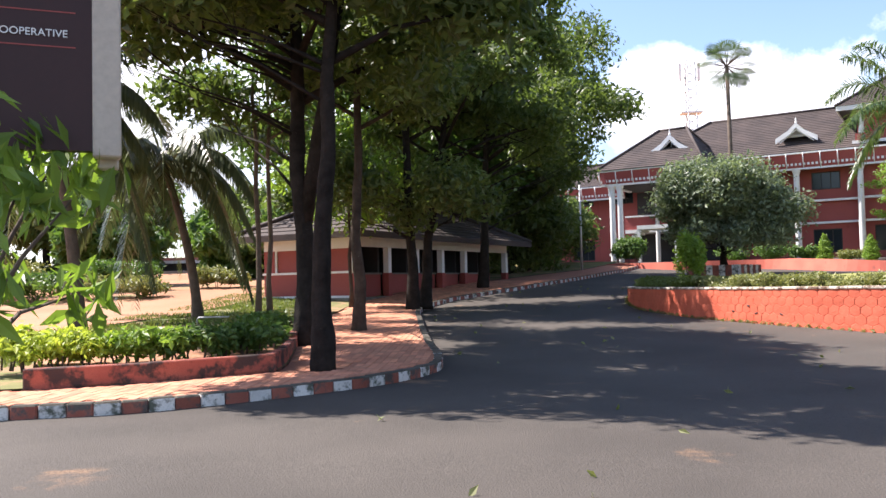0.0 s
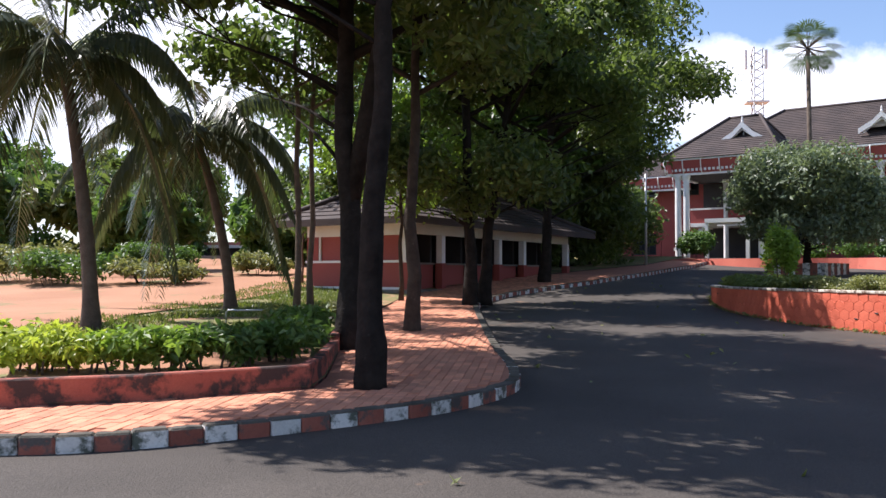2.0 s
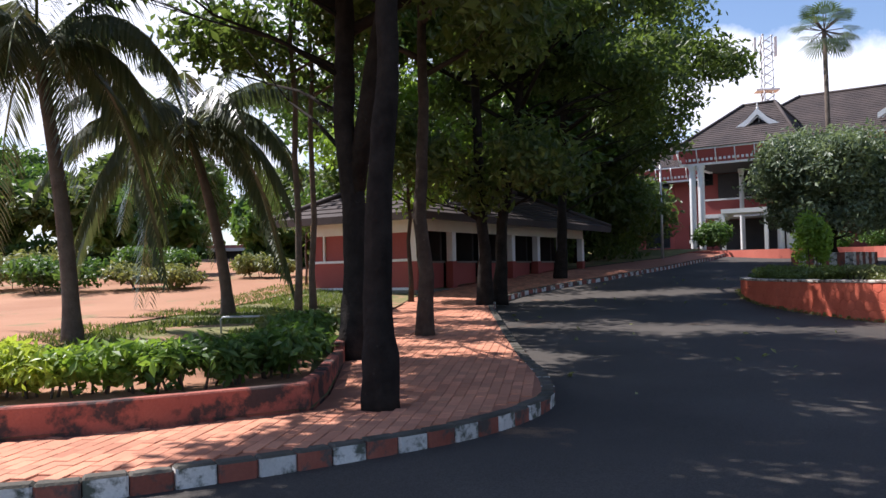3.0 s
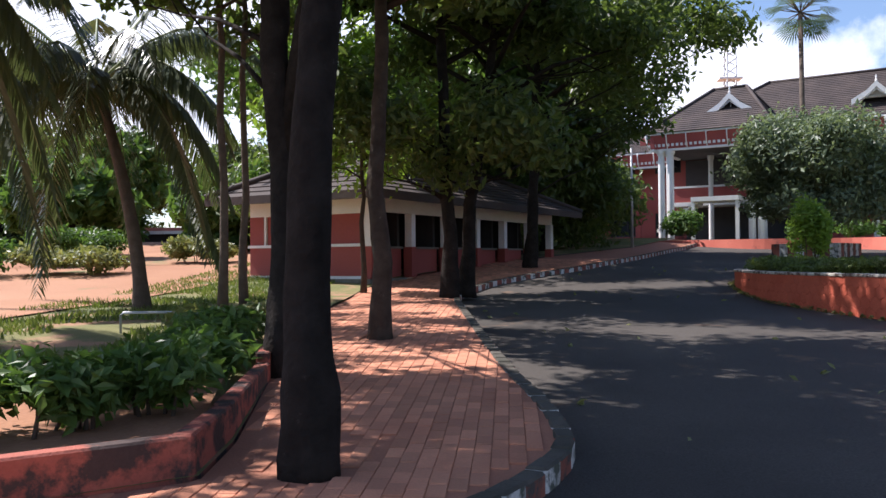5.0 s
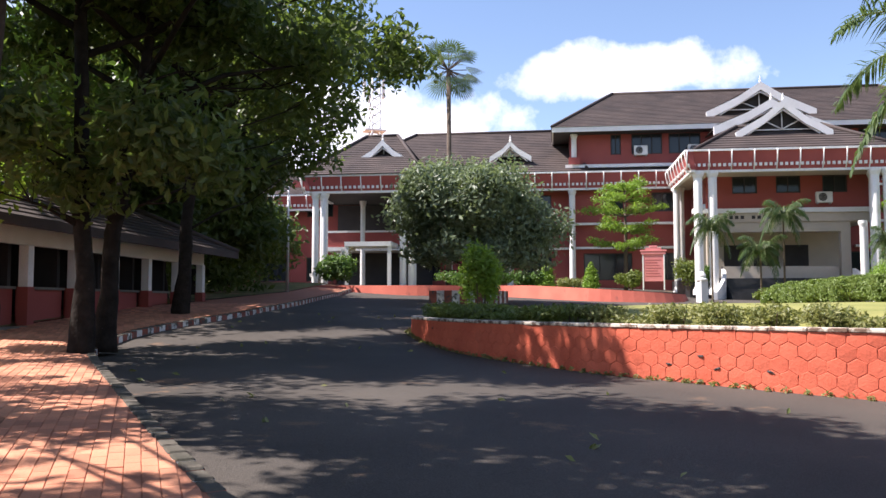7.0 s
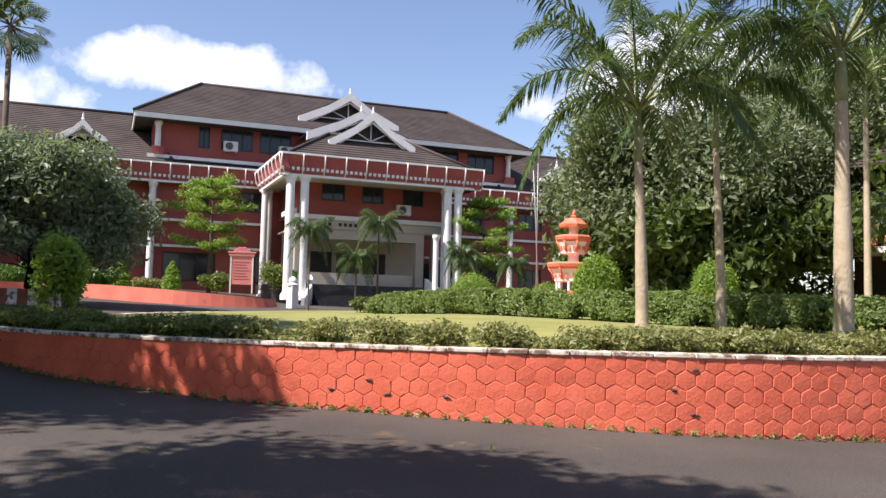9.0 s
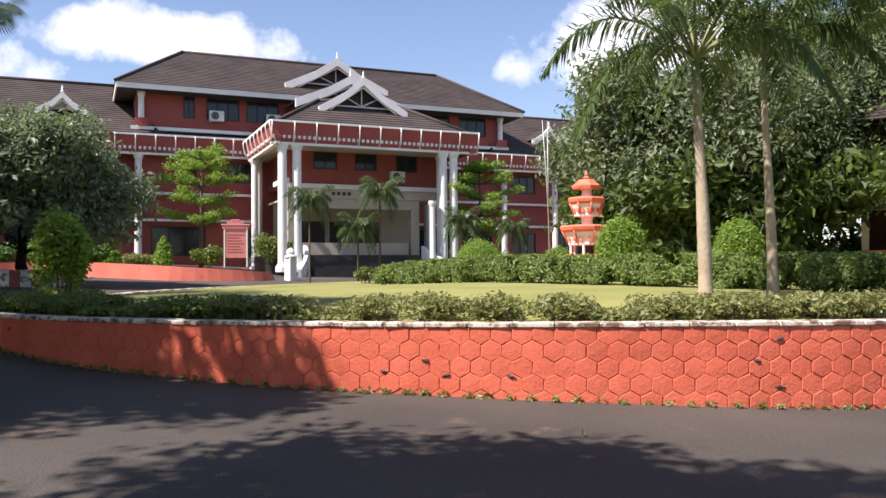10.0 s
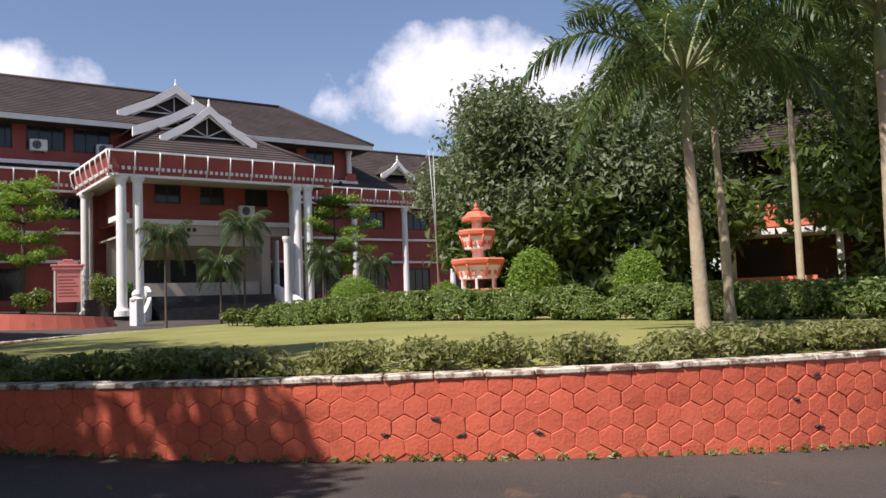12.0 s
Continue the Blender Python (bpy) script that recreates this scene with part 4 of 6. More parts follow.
def tree(name, label, x, y, z, h, r, crown, n, size, leafm, seed, barkm=None, lean=(0, 0), trunk_to=0.75, spread=2.5, nl=7, extra=(), group="", up=0.8, droop=0.3, clump=1.1, shell=0.2, fork=False):
    """crown: lowest z and how far clumps may sit, all relative to the base."""
    rng = np.random.default_rng(seed)
    ob = thing(name, label, "tree", Matrix.Translation((x, y, z)), group)
    bm = bmesh.new()
    top = Vector((lean[0], lean[1], h * trunk_to))
    pts, rad = [], []
    for k in range(9):
        s = k / 8
        wob = 0.05 * h * 0.15
        pts.append(Vector((lean[0] * s ** 1.3 + rng.uniform(-wob, wob) * (s > 0), lean[1] * s ** 1.3 + rng.uniform(-wob, wob) * (s > 0), top.z * s - 0.1 * (k == 0))))
        rad.append(r * (1.35 if k == 0 else 1.0) * (1 - 0.6 * s))
    if r > 0.12 and n > 6000:
        fine = [pts[min(int(k / 6), 7)].lerp(pts[min(int(k / 6), 7) + 1], (k % 6) / 6 if k < 48 else 1.0) for k in range(49)]
        tube(bm, fine, [float(np.interp(k / 6, range(9), rad)) for k in range(49)], 22)
        for v_ in bm.verts:
            axis = fine[min(range(49), key=lambda q: abs(fine[q].z - v_.co.z))]
            out = Vector((v_.co.x - axis.x, v_.co.y - axis.y, 0))
            rough = noise.noise(Vector((v_.co.x * 14, v_.co.y * 14, v_.co.z * 3.0 + seed))) * 0.16 + noise.noise(Vector((v_.co.x * 4, v_.co.y * 4, v_.co.z * 1.3 + seed))) * 0.16
            v_.co += out * rough
    else:
        tube(bm, pts, rad, 12)
    if fork:
        tube(bm, [pts[2], pts[2] + Vector((0.35, -0.2, h * 0.16)), pts[2] + Vector((1.1, -0.6, h * 0.45))], [r * 0.75, r * 0.6, r * 0.2], 9)
    tips = limbs(bm, pts[2], pts[-1], r, rng, nl, spread, up)
    for e in extra:
        e = Vector(e)
        away = math.hypot(e.x, e.y)
        f_ = min(max(e.z - rng.uniform(0.15, 0.5) * away - 0.3, 0.45 * e.z), top.z * 0.95) / top.z * 8
        s = pts[int(f_)].lerp(pts[min(int(f_) + 1, 8)], f_ % 1)
        bend = s.lerp(e, 0.5) + Vector((rng.uniform(-0.25, 0.25), rng.uniform(-0.25, 0.25), rng.uniform(-0.35, 0.05)))
        tube(bm, [s, s.lerp(bend, 0.5) + Vector((0, 0, 0.1)), bend, e], [r * 0.2, r * 0.14, r * 0.08, r * 0.025], 6)
        for _ in range(2):
            tube(bm, [bend, bend.lerp(e, 0.6) + Vector((rng.uniform(-0.6, 0.6), rng.uniform(-0.6, 0.6), rng.uniform(-0.1, 0.5)))], [r * 0.06, r * 0.02], 5)
    part("trunk", bm, barkm or BARK, ob)
    cs = [t for t in tips if t.z > crown] + [Vector(e) for e in extra]
    cs = [c + Vector((rng.uniform(-0.5, 0.5), rng.uniform(-0.5, 0.5), rng.uniform(-0.2, 0.4))) for c in cs for _ in range(2)]
    rs = np.array([clump * (0.6 + 0.7 * rng.random()) for _ in cs])
    v, f = leaves(np.array([tuple(c) for c in cs]), rs, n, size, rng, flat=0.75, shell=shell, droop=droop)
    mesh_part("crown", v, f, leafm, ob)
    return ob


# row along the footpath
PZ = 0.15
tree("street_tree", "tall dark-barked street tree in the brick footpath", -2.1, 15.75, gz(15.7) + PZ, 11, 0.15, 5.5, 30000, 0.108, L_DARK, 1, clump=0.95, extra=[(-2.0, -0.7, 5.7), (-3.0, -0.7, 5.7), (-4.0, -0.6, 6.0), (-4.6, 0.1, 6.4), (-3.4, 0.2, 6.6), (-1.0, -0.7, 6.2), (0.2, -0.6, 6.6), (1.1, -0.4, 7.0), (-2.8, 0.8, 6.4), (1.2, 0.3, 6.6), (2.0, 0.2, 7.2), (-1.4, 0.4, 7.4), (0.6, 0.3, 8.0), (1.6, 0.9, 8.6), (2.6, 0.6, 8.2), (-0.4, 0.6, 9.0), (3.2, 1.6, 8.4)], lean=(0.25, 0.3), spread=1.9, nl=8, group="street trees", trunk_to=0.8)
tree("street_tree", "forked dark street tree at the footpath edge", -3.2, 19.3, gz(19.3) + PZ, 11.5, 0.20, 4.6, 36000, 0.108, L_DARK, 2, clump=0.95, extra=[(-2, 0, 6.5), (-3.5, 0.5, 7), (-4.5, 1.5, 7.5), (-3, -1.5, 7), (-5.5, 0.5, 8), (-4, -2, 8), (-3, 4, 5.6), (-4.5, 5, 5.8), (-2, 6, 5.2), (-6, 3, 7), (-5, -1, 7.2), (-6.5, -0.5, 8.2), (-2.6, -2.6, 6.3), (-2.2, -1.6, 6.5), (-3.2, -3.2, 6.5), (-1.4, -2.2, 6.8), (-2.4, -0.8, 6.0), (-3.0, -2.0, 5.9)], lean=(-0.3, 0.5), spread=2.9, nl=11, group="street trees", trunk_to=0.78, fork=True)
tree("street_tree", "slim brown-barked street tree in the brick footpath", -2.65, 22.0, gz(22) + PZ, 9.6, 0.135, 5.0, 11500, 0.108, L_DARK, 3, BARK3, clump=0.9, lean=(0.1, 0.2), spread=2.0, nl=8, group="street trees", trunk_to=0.85)
tree("street_tree", "dark street tree at the bend of the kerb", -2.2, 29.2, gz(29) + PZ, 12, 0.17, 4.2, 29000, 0.108, L_DARK, 4, lean=(-0.5, 1.1), spread=2.2, nl=12, group="street trees", trunk_to=0.85, clump=1.0,
     extra=[(-2.4, -0.8, 3.6), (-2.8, -0.2, 4.6), (-1.2, -1.2, 3.3), (-1.8, -1.4, 4.4), (0.9, -1.0, 3.4)])
tree("street_tree", "leaning street tree with leafy crown at the bend", -1.85, 29.9, gz(30) + PZ, 11, 0.17, 3.2, 25000, 0.108, L_DARK, 5, lean=(1.0, 1.2), spread=3.2, nl=12, group="street trees", clump=0.95,
     extra=[(3.0, 2.0, 6.5), (4.2, 2.6, 6.0), (5.2, 3.2, 7.4), (5.8, 2.2, 6.6), (4.0, 4.5, 5.6), (5.6, 5.5, 5.4), (2.5, 4.0, 8.0), (4.6, 1.2, 8.2), (1.6, -0.6, 3.2), (-0.6, -1.0, 2.9), (0.6, 0.2, 3.8), (6.6, 2.8, 6.9)])
# brighter leaf material paints the sunlit clumps that hang before the pavilion
tree("street_tree", "young leafy tree with leaves coloured as sunlit before the pavilion", -4.3, 30.2, gz(30) + PZ, 6.0, 0.07, 2.6, 4200, 0.10, L_BRIGHT, 7, BARK3, spread=1.4, nl=8, clump=0.7, group="street trees")
tree("street_tree", "leafy tree behind the pavilion", -6.0, 38.5, gz(38) + PZ, 8, 0.2, 3.0, 9000, 0.15, L_MID, 6, spread=3.2, nl=12, group="street trees")
for i, (x, y, h, n, lm) in enumerate([(-0.5, 45.5, 11, 17000, L_DARK), (0.8, 49, 9, 17000, L_DARK), (-1.0, 54, 9.5, 14000, L_DARK), (-4, 50, 9.5, 12000, L_DARK), (-2.5, 41.5, 9, 9000, L_MID)]):
    tree("shade_tree", "dense dark green tree beside the drive", x, y, gz(y) + PZ, h, 0.22, 1.6, n, 0.17, lm, 20 + i, spread=3.0, nl=14, group="drive trees", clump=1.3)
tree("shade_tree", "tall dense tree spreading over the road", -0.2, 37.6, gz(37.6) + PZ, 12, 0.2, 3.8, 19000, 0.11, L_DARK, 33, lean=(0.6, 0.4), spread=3.6, nl=14, group="drive trees",
     extra=[(3.0, 1.5, 6.0), (4.0, 2.2, 5.2), (4.4, 1.0, 6.4), (3.6, 2.6, 4.6), (4.6, 0.6, 8.2), (3.4, 0.2, 9.4), (5.4, 0.4, 7.4)])
# slim poles of young trees on the verge
for i, (x, y, h) in enumerate([(-5.45, 23.7, 9.5), (-5.5, 25.0, 9), (-4.9, 28.5, 8)]):
    tree("young_tree", "thin straight young tree on the verge", x, y, gz(y) + PZ, h, 0.075, 5.5, 1600, 0.1, L_MID, 40 + i, BARK2, spread=1.5, nl=7, group="young trees", trunk_to=0.95, clump=0.7)
tree("young_tree", "small sapling on bare orange soil", -9.0, 36, gz(36) + PZ, 3.6, 0.05, 1.5, 900, 0.12, L_MID, 47, BARK2, spread=0.9, nl=6, clump=0.5)

# low thickets closing the views behind the footpath
for i, (x, y, h) in enumerate([(-1.5, 47.5, 5), (1.2, 50.5, 5), (2.2, 53.0, 4.0), (4.0, 60, 3.4), (3.0, 56.5, 4.6), (-5, 46, 5), (-9, 44, 4.5), (-2, 55, 6), (-14, 52, 6), (-8, 56, 6)]):
    tree("thicket_tree", "low dense dark thicket tree beside the drive", x, y, gz(y) + 0.1, h, 0.12, 0.2, 9000, 0.17, L_DARK, 60 + i, spread=2.0, nl=16, trunk_to=0.75, clump=1.15, up=0.3, group="thicket", extra=[(0.9, 0, 0.7), (-0.9, 0.3, 0.8), (0, -0.9, 0.7), (0, 0.9, 1.0)])


def frond(rng, L_, leaflets, width, droop, lift, hang=0.6, curl=1.0, plume=0.0):
    """A pinnate frond in the x-z plane from the origin: vertices, faces, and the rachis points."""
    V, F = [], []
    pts = []
    for s in np.linspace(0, 1, 14):
        pts.append(np.array([L_ * s * (1 - 0.12 * droop * s), 0, L_ * (lift * s - droop * s ** 2.2)]))
    pts = np.array(pts)
    for k in range(leaflets):
        s = 0.14 + 0.86 * k / leaflets
        i = min(int(s * 13), 12)
        p = pts[i] + (pts[i + 1] - pts[i]) * (s * 13 - i)
        t = pts[i + 1] - pts[i]
        t = t / np.linalg.norm(t)
        ll = width * math.sin(math.pi * min(0.12 + s * 0.86, 0.98)) ** 0.6 * (0.85 + 0.3 * rng.random())
        for side in (-1, 1):
            d = np.array([0.55 * t[0], side * 0.85, 0.55 * t[2] - hang * (0.5 + 0.7 * rng.random()) + plume * rng.uniform(-0.6, 1.4)])
            d /= np.linalg.norm(d)
            w = np.cross(d, [0, 0, 1.0])
            w = w / (np.linalg.norm(w) + 1e-6) * width * 0.032
            mid = p + d * ll * 0.5
            end = p + d * ll + np.array([0, 0, -0.25 * curl * ll])
            b = len(V)
            V += [p - w * 0.5, p + w * 0.5, mid + w, mid - w, end]
            F += [(b, b + 1, b + 2, b + 3), (b + 3, b + 2, b + 4)]
    return V, F, pts


def palm(name, label, x, y, z, h, r, fronds, L_, leaflets, width, leafm, seed, trunkm, lean=(0, 0), shaft=0.0, droop=(0.3, 0.9), lift=(0.1, 1.1), hang=0.6, group="", bulge=0.0, rings=False, plume=0.0):
    rng = np.random.default_rng(seed)
    ob = thing(name, label, "palm tree", Matrix.Translation((x, y, z)), group)
    bm = bmesh.new()
    pts, rad = [], []
    for k in range(25):
        s = k / 24
        pts.append((lean[0] * s ** 1.6, lean[1] * s ** 1.6, h * s - 0.1 * (k == 0)))
        rad.append(r * ((1.35 - 3 * s) if s < 0.1 else 1.0 + bulge * math.sin(min(1, s * 1.4) * math.pi) - 0.35 * s) * (1 + (0.035 if rings and k % 2 else 0)))
    tube(bm, pts, rad, 14)
    part("trunk", bm, trunkm, ob)
    c = np.array([lean[0], lean[1], h])
    if shaft:
        part("crownshaft", tube(bmesh.new(), [tuple(c), tuple(c + [0, 0, shaft * 0.4]), tuple(c + [0, 0, shaft])], [r * 0.72, r * 0.68, r * 0.3], 12), CROWNSHAFT, ob)
        c = c + [0, 0, shaft * 0.9]
    for k in range(fronds):
        a = k * 2.39996 + rng.uniform(-0.2, 0.2)
        s = (k + 0.5) / fronds
        V, F, P = frond(rng, L_ * rng.uniform(0.85, 1.1), leaflets, width, droop[0] + (droop[1] - droop[0]) * (1 - s) + rng.uniform(-0.06, 0.06), lift[0] + (lift[1] - lift[0]) * s, hang, plume=plume)
        R = np.array([[math.cos(a), -math.sin(a), 0], [math.sin(a), math.cos(a), 0], [0, 0, 1]])
        V = np.array(V) @ R.T + c
        fr = mesh_part("frond", [tuple(v) for v in V], F, leafm, ob)
        P = P @ R.T + c
        part("rachis", tube(bmesh.new(), [tuple(p) for p in P[::2]], [0.035 * (1 - 0.8 * q / 6) * max(0.5, L_ / 3) for q in range(len(P[::2]))], 5), CROWNSHAFT, fr)
    return ob


palm("coconut_palm", "coconut palm with drooping fronds on the verge", -8.7, 21.2, gz(21) + PZ, 5.3, 0.15, 24, 3.2, 70, 0.75, L_COCO, 71, BARK2, lean=(-0.9, 0.4), droop=(0.6, 1.5), lift=(0.1, 1.2), hang=1.0, group="coconut palms", rings=True)
palm("coconut_palm", "leaning coconut palm with drooping fronds on the verge", -7.9, 26.2, gz(26) + PZ, 4.5, 0.14, 28, 3.6, 70, 0.8, L_COCO, 72, BARK2, lean=(-1.2, 0.6), droop=(0.6, 1.5), lift=(0.1, 1.2), hang=1.0, group="coconut palms", rings=True)
# royal palms on the lawn
for i, (x, y, h, r, ln) in enumerate([(9.78, 21.62, 2.5, 0.088, (-0.05, 0.05)), (12.87, 21.72, 3.15, 0.078, (-0.05, 0.07)), (11.5, 19.4, 3.5, 0.125, (0.0, 0.0))]):
    palm("royal_palm", "royal palm with pale ringed trunk on the lawn", x, y, lawn_z(x, y), h, r, 17, 2.3, 95, 0.46, L_PALM, 80 + i, PALMTRUNK, lean=ln, shaft=0.85, droop=(0.75, 1.2), lift=(0.5, 1.9), hang=0.5, plume=0.75, bulge=0.12, group="royal palms", rings=True)
for i, (x, y, h) in enumerate([(16.5, 15.5, 4.0), (20.0, 21.1, 4.9), (22.5, 17.5, 5.2)]):
    palm("royal_palm", "royal palm standing before dark trees", x, y, lawn_z(x, y), h, 0.09, 15, 2.5, 80, 0.52, L_PALM, 86 + i, PALMTRUNK, shaft=1.2, droop=(0.45, 1.0), lift=(0.3, 1.15), hang=0.6, plume=0.7, group="royal palms")
palm("crown_palm", "palm crown rising out of the mango grove", 31.6, 33.6, lawn_z(31.6, 33.6), 8.4, 0.12, 18, 1.5, 40, 0.5, L_PALM, 93, BARK2, droop=(0.5, 1.2), lift=(0.4, 1.6), hang=0.6, plume=0.5)
# small palms before the portico
for i, (x, y, h) in enumerate([(20.4, 41.3, 3.2), (21.7, 40.0, 2.0), (22.5, 39.6, 3.4), (30.5, 41.8, 2.9), (33.4, 40.8, 2.6), (32.4, 43.0, 2.3)]):
    palm("small_palm", "young feathery palm before the portico", x, y, lawn_z(x, y), h, 0.045, 20, 1.05, 50, 0.36, L_PALM, 95 + i, BARK2, droop=(0.8, 1.6), lift=(0.4, 1.5), hang=0.8, plume=0.6, group="small palms")

# tall fan palm behind the wing
rng = np.random.default_rng(5)
fan = thing("fan_palm", "tall slender fan palm rising above the roof", "palm tree", Matrix.Translation((15.9, 59.6, 2.4)))
part("trunk", tube(bmesh.new(), [(0, 0, -0.2), (0.05, 0, 6), (0, 0, 13)], [0.2, 0.15, 0.13], 10), BARK2, fan)
for k in range(30):
    a, e = k * 2.4, rng.uniform(-0.75, 1.1)
    d = Vector((math.cos(a) * math.cos(e), math.sin(a) * math.cos(e), math.sin(e)))
    c = Vector((0, 0, 13)) + d * 1.1
    V, F = [tuple(c)], []
    side = d.cross(Vector((0, 0, 1))).normalized()
    upv = side.cross(d)
    for j in range(15):
        b = (j - 7) / 7 * 1.35
        for w in (-0.06, 0.06):
            q = d * math.cos(b + w) + side * math.sin(b + w)
            V.append(tuple(c + q * 0.72))
        q = d * math.cos(b) + side * math.sin(b)
        V.append(tuple(c + q * 1.12 - Vector((0, 0, 0.18)) + upv * 0.03))
        n0 = len(V)
        F += [(0, n0 - 3, n0 - 2), (n0 - 3, n0 - 1, n0 - 2)]
    fr = mesh_part("frond", V, F, L_PALM, fan)
    part("stalk", tube(bmesh.new(), [(0, 0, 13), tuple(c)], 0.03, 4), BARK2, fr)

# round mango tree in a striped tree box
BTX, BTY, BTZ = 11.6, 45.6, 1.8
tree("mango_tree", "round dense mango tree in a red and white box", BTX, BTY, BTZ, 5.6, 0.17, 1.2, 46000, 0.11, L_MANGO_PALE, 200, BARK, spread=1.9, nl=16, trunk_to=0.66, clump=1.0, up=0.6, shell=0.45,
     extra=[(1.6, -1.0, 1.9), (-1.3, 0.8, 2.0), (2.2, -0.8, 2.6), (-1.6, 0.9, 2.7), (1.4, -1.2, 3.4), (-1.2, -0.6, 3.4), (0.2, -1.6, 3.2), (2.0, -0.4, 3.6), (0.6, -1.9, 2.2), (0, 0, 5.0), (0.9, -0.6, 4.6), (-0.9, 0.5, 4.6), (3.0, -1.6, 2.4), (1.9, -1.6, 1.5), (-1.9, 0.4, 1.5), (0.2, -2.2, 1.5), (2.6, 0.2, 1.7), (-1.2, -1.6, 1.6)])
tbox = thing("tree_box", "square tree box of red and white painted blocks", "planter", Matrix.Translation((BTX, BTY, 1.25)) @ pose(0, 0, 0, 0, 0, -40))
for side in range(4):
    for k in range(8):
        bm = boxes([(-1.3 + k * 0.325, -1.3 + (k + 1) * 0.325 - 0.008, -1.3, -1.12, 0, 0.72)], 0.012)
        bmesh.ops.transform(bm, matrix=Matrix.Rotation(side * math.pi / 2, 4, "Z"), verts=bm.verts)
        part("block", bm, KERB_WHITE if (k + side) % 2 else KERB_RED, tbox)
part("soil", boxes([(-1.13, 1.13, -1.13, 1.13, 0.3, 0.66)]), DIRT, tbox)

# tiered umbrella trees beside the portico
def tier_tree(x, y, z, h, seed):
    rng = np.random.default_rng(seed)
    ob = thing("umbrella_tree", "slim tree with flat tiers of light green leaves", "tree", Matrix.Translation((x, y, z)), "umbrella trees")
    bm = bmesh.new()
    tube(bm, [(0, 0, -0.2), (0.04, 0, h * 0.5), (0, 0, h)], [0.13, 0.1, 0.03], 10)
    cs, rs = [], []
    for t, w in ((0.42, 1.9), (0.58, 2.1), (0.74, 2.3), (0.88, 1.9), (0.98, 1.1)):
        for k in range(8):
            a = k * 0.785 + rng.random()
            rr = w * (0.75 + 0.4 * rng.random())
            e = Vector((math.cos(a) * rr, math.sin(a) * rr, h * t + 0.2 + rng.uniform(-0.25, 0.4)))
            tube(bm, [(0, 0, h * t - 0.15), tuple(e)], [0.035, 0.01], 5)
            for q in (0.45, 0.7, 0.95):
                cs.append(tuple(Vector((0, 0, h * t)).lerp(e, q)))
                rs.append((0.45, 0.45, 0.16 + 0.14 * rng.random()))
    part("trunk", bm, BARK2, ob)
    v, f = leaves(cs, np.array(rs), 9000, 0.075, rng, shell=0.1)
    mesh_part("crown", v, f, L_BRIGHT, ob)


tier_tree(25.2, 55.2, 2.2, 6.0, 301)
tier_tree(37.0, 45.5, 1.5, 6.2, 302)

# dark mango trees behind the fountain
for i, (x, y, h, n, sp) in enumerate([(29, 31.0, 6.5, 26000, 2.6), (31, 28.5, 7.2, 40000, 3.4), (26.5, 28.0, 6.6, 40000, 2.9), (34, 24, 10.5, 36000, 4.2), (24.5, 16.5, 9.5, 30000, 3.2), (35, 17, 12, 26000, 4.0), (22.5, 14, 9.5, 26000, 3.8), (29, 11, 12, 24000, 4.4), (24, 7, 10, 18000, 4), (37, 31, 7.5, 20000, 3)]):
    tree("mango_tree", "broad dark mango tree behind the fountain", x, y, lawn_z(x, y), h, 0.26, 1.0, int(n * 2.1), 0.105, L_MANGO, 400 + i, BARK, spread=sp, nl=24, trunk_to=0.8, clump=1.5, up=0.5, shell=0.4, group="mango grove")

for i, (x, y, h) in enumerate([(27.5, 31.5, 4), (25.5, 28, 4), (36, 30, 6), (37, 26, 7), (36, 21, 7), (34, 16, 7), (33, 12, 7), (31, 7, 7), (24.8, 26.4, 3.2), (26.8, 25.8, 4.0), (25.4, 18.2, 5.5), (23.5, 15.0, 4.5), (38, 8, 8), (42, 18, 9)]):
    tree("grove_tree", "low dark undergrowth tree in the mango grove", x, y, lawn_z(x, y), h, 0.12, 0.2, 12000, 0.17, L_DARK, 440 + i, spread=h * 0.42, nl=16, trunk_to=0.75, clump=h * 0.24, up=0.3, group="grove undergrowth", extra=[(1, 0, 0.8), (-1, 0.3, 0.8), (0, -1, 0.7), (0, 1, 1.0)])

# far trees and sheds on the left
for i, (x, y, h) in enumerate([(-26, 62, 8), (-33, 70, 10), (-42, 68, 9), (-50, 75, 11), (-60, 70, 10), (-20, 85, 7), (-30, 95, 9), (-12, 80, 7), (-16, 58, 5.5), (-19, 44, 4.6), (-24, 47, 6), (-29, 46, 5.6), (-15, 50, 4.2), (-36, 50, 6.5), (-44, 54, 7), (-75, 85, 13), (-45, 105, 12), (-5, 75, 9)]):
    tree("far_tree", "leafy tree at the edge of the orange field", x, y, gz(y) - 0.2, h, 0.25, h * 0.1, 9000, 0.3, (L_MID, L_DARK, L_MID)[i % 3], 500 + i, spread=h * 0.32, nl=12, clump=h * 0.16, up=0.4, shell=0.35, group="far trees", extra=[(h * 0.2, 0, h * 0.18), (-h * 0.2, 0, h * 0.2), (0, -h * 0.2, h * 0.14), (h * 0.1, -h * 0.1, h * 0.1)])
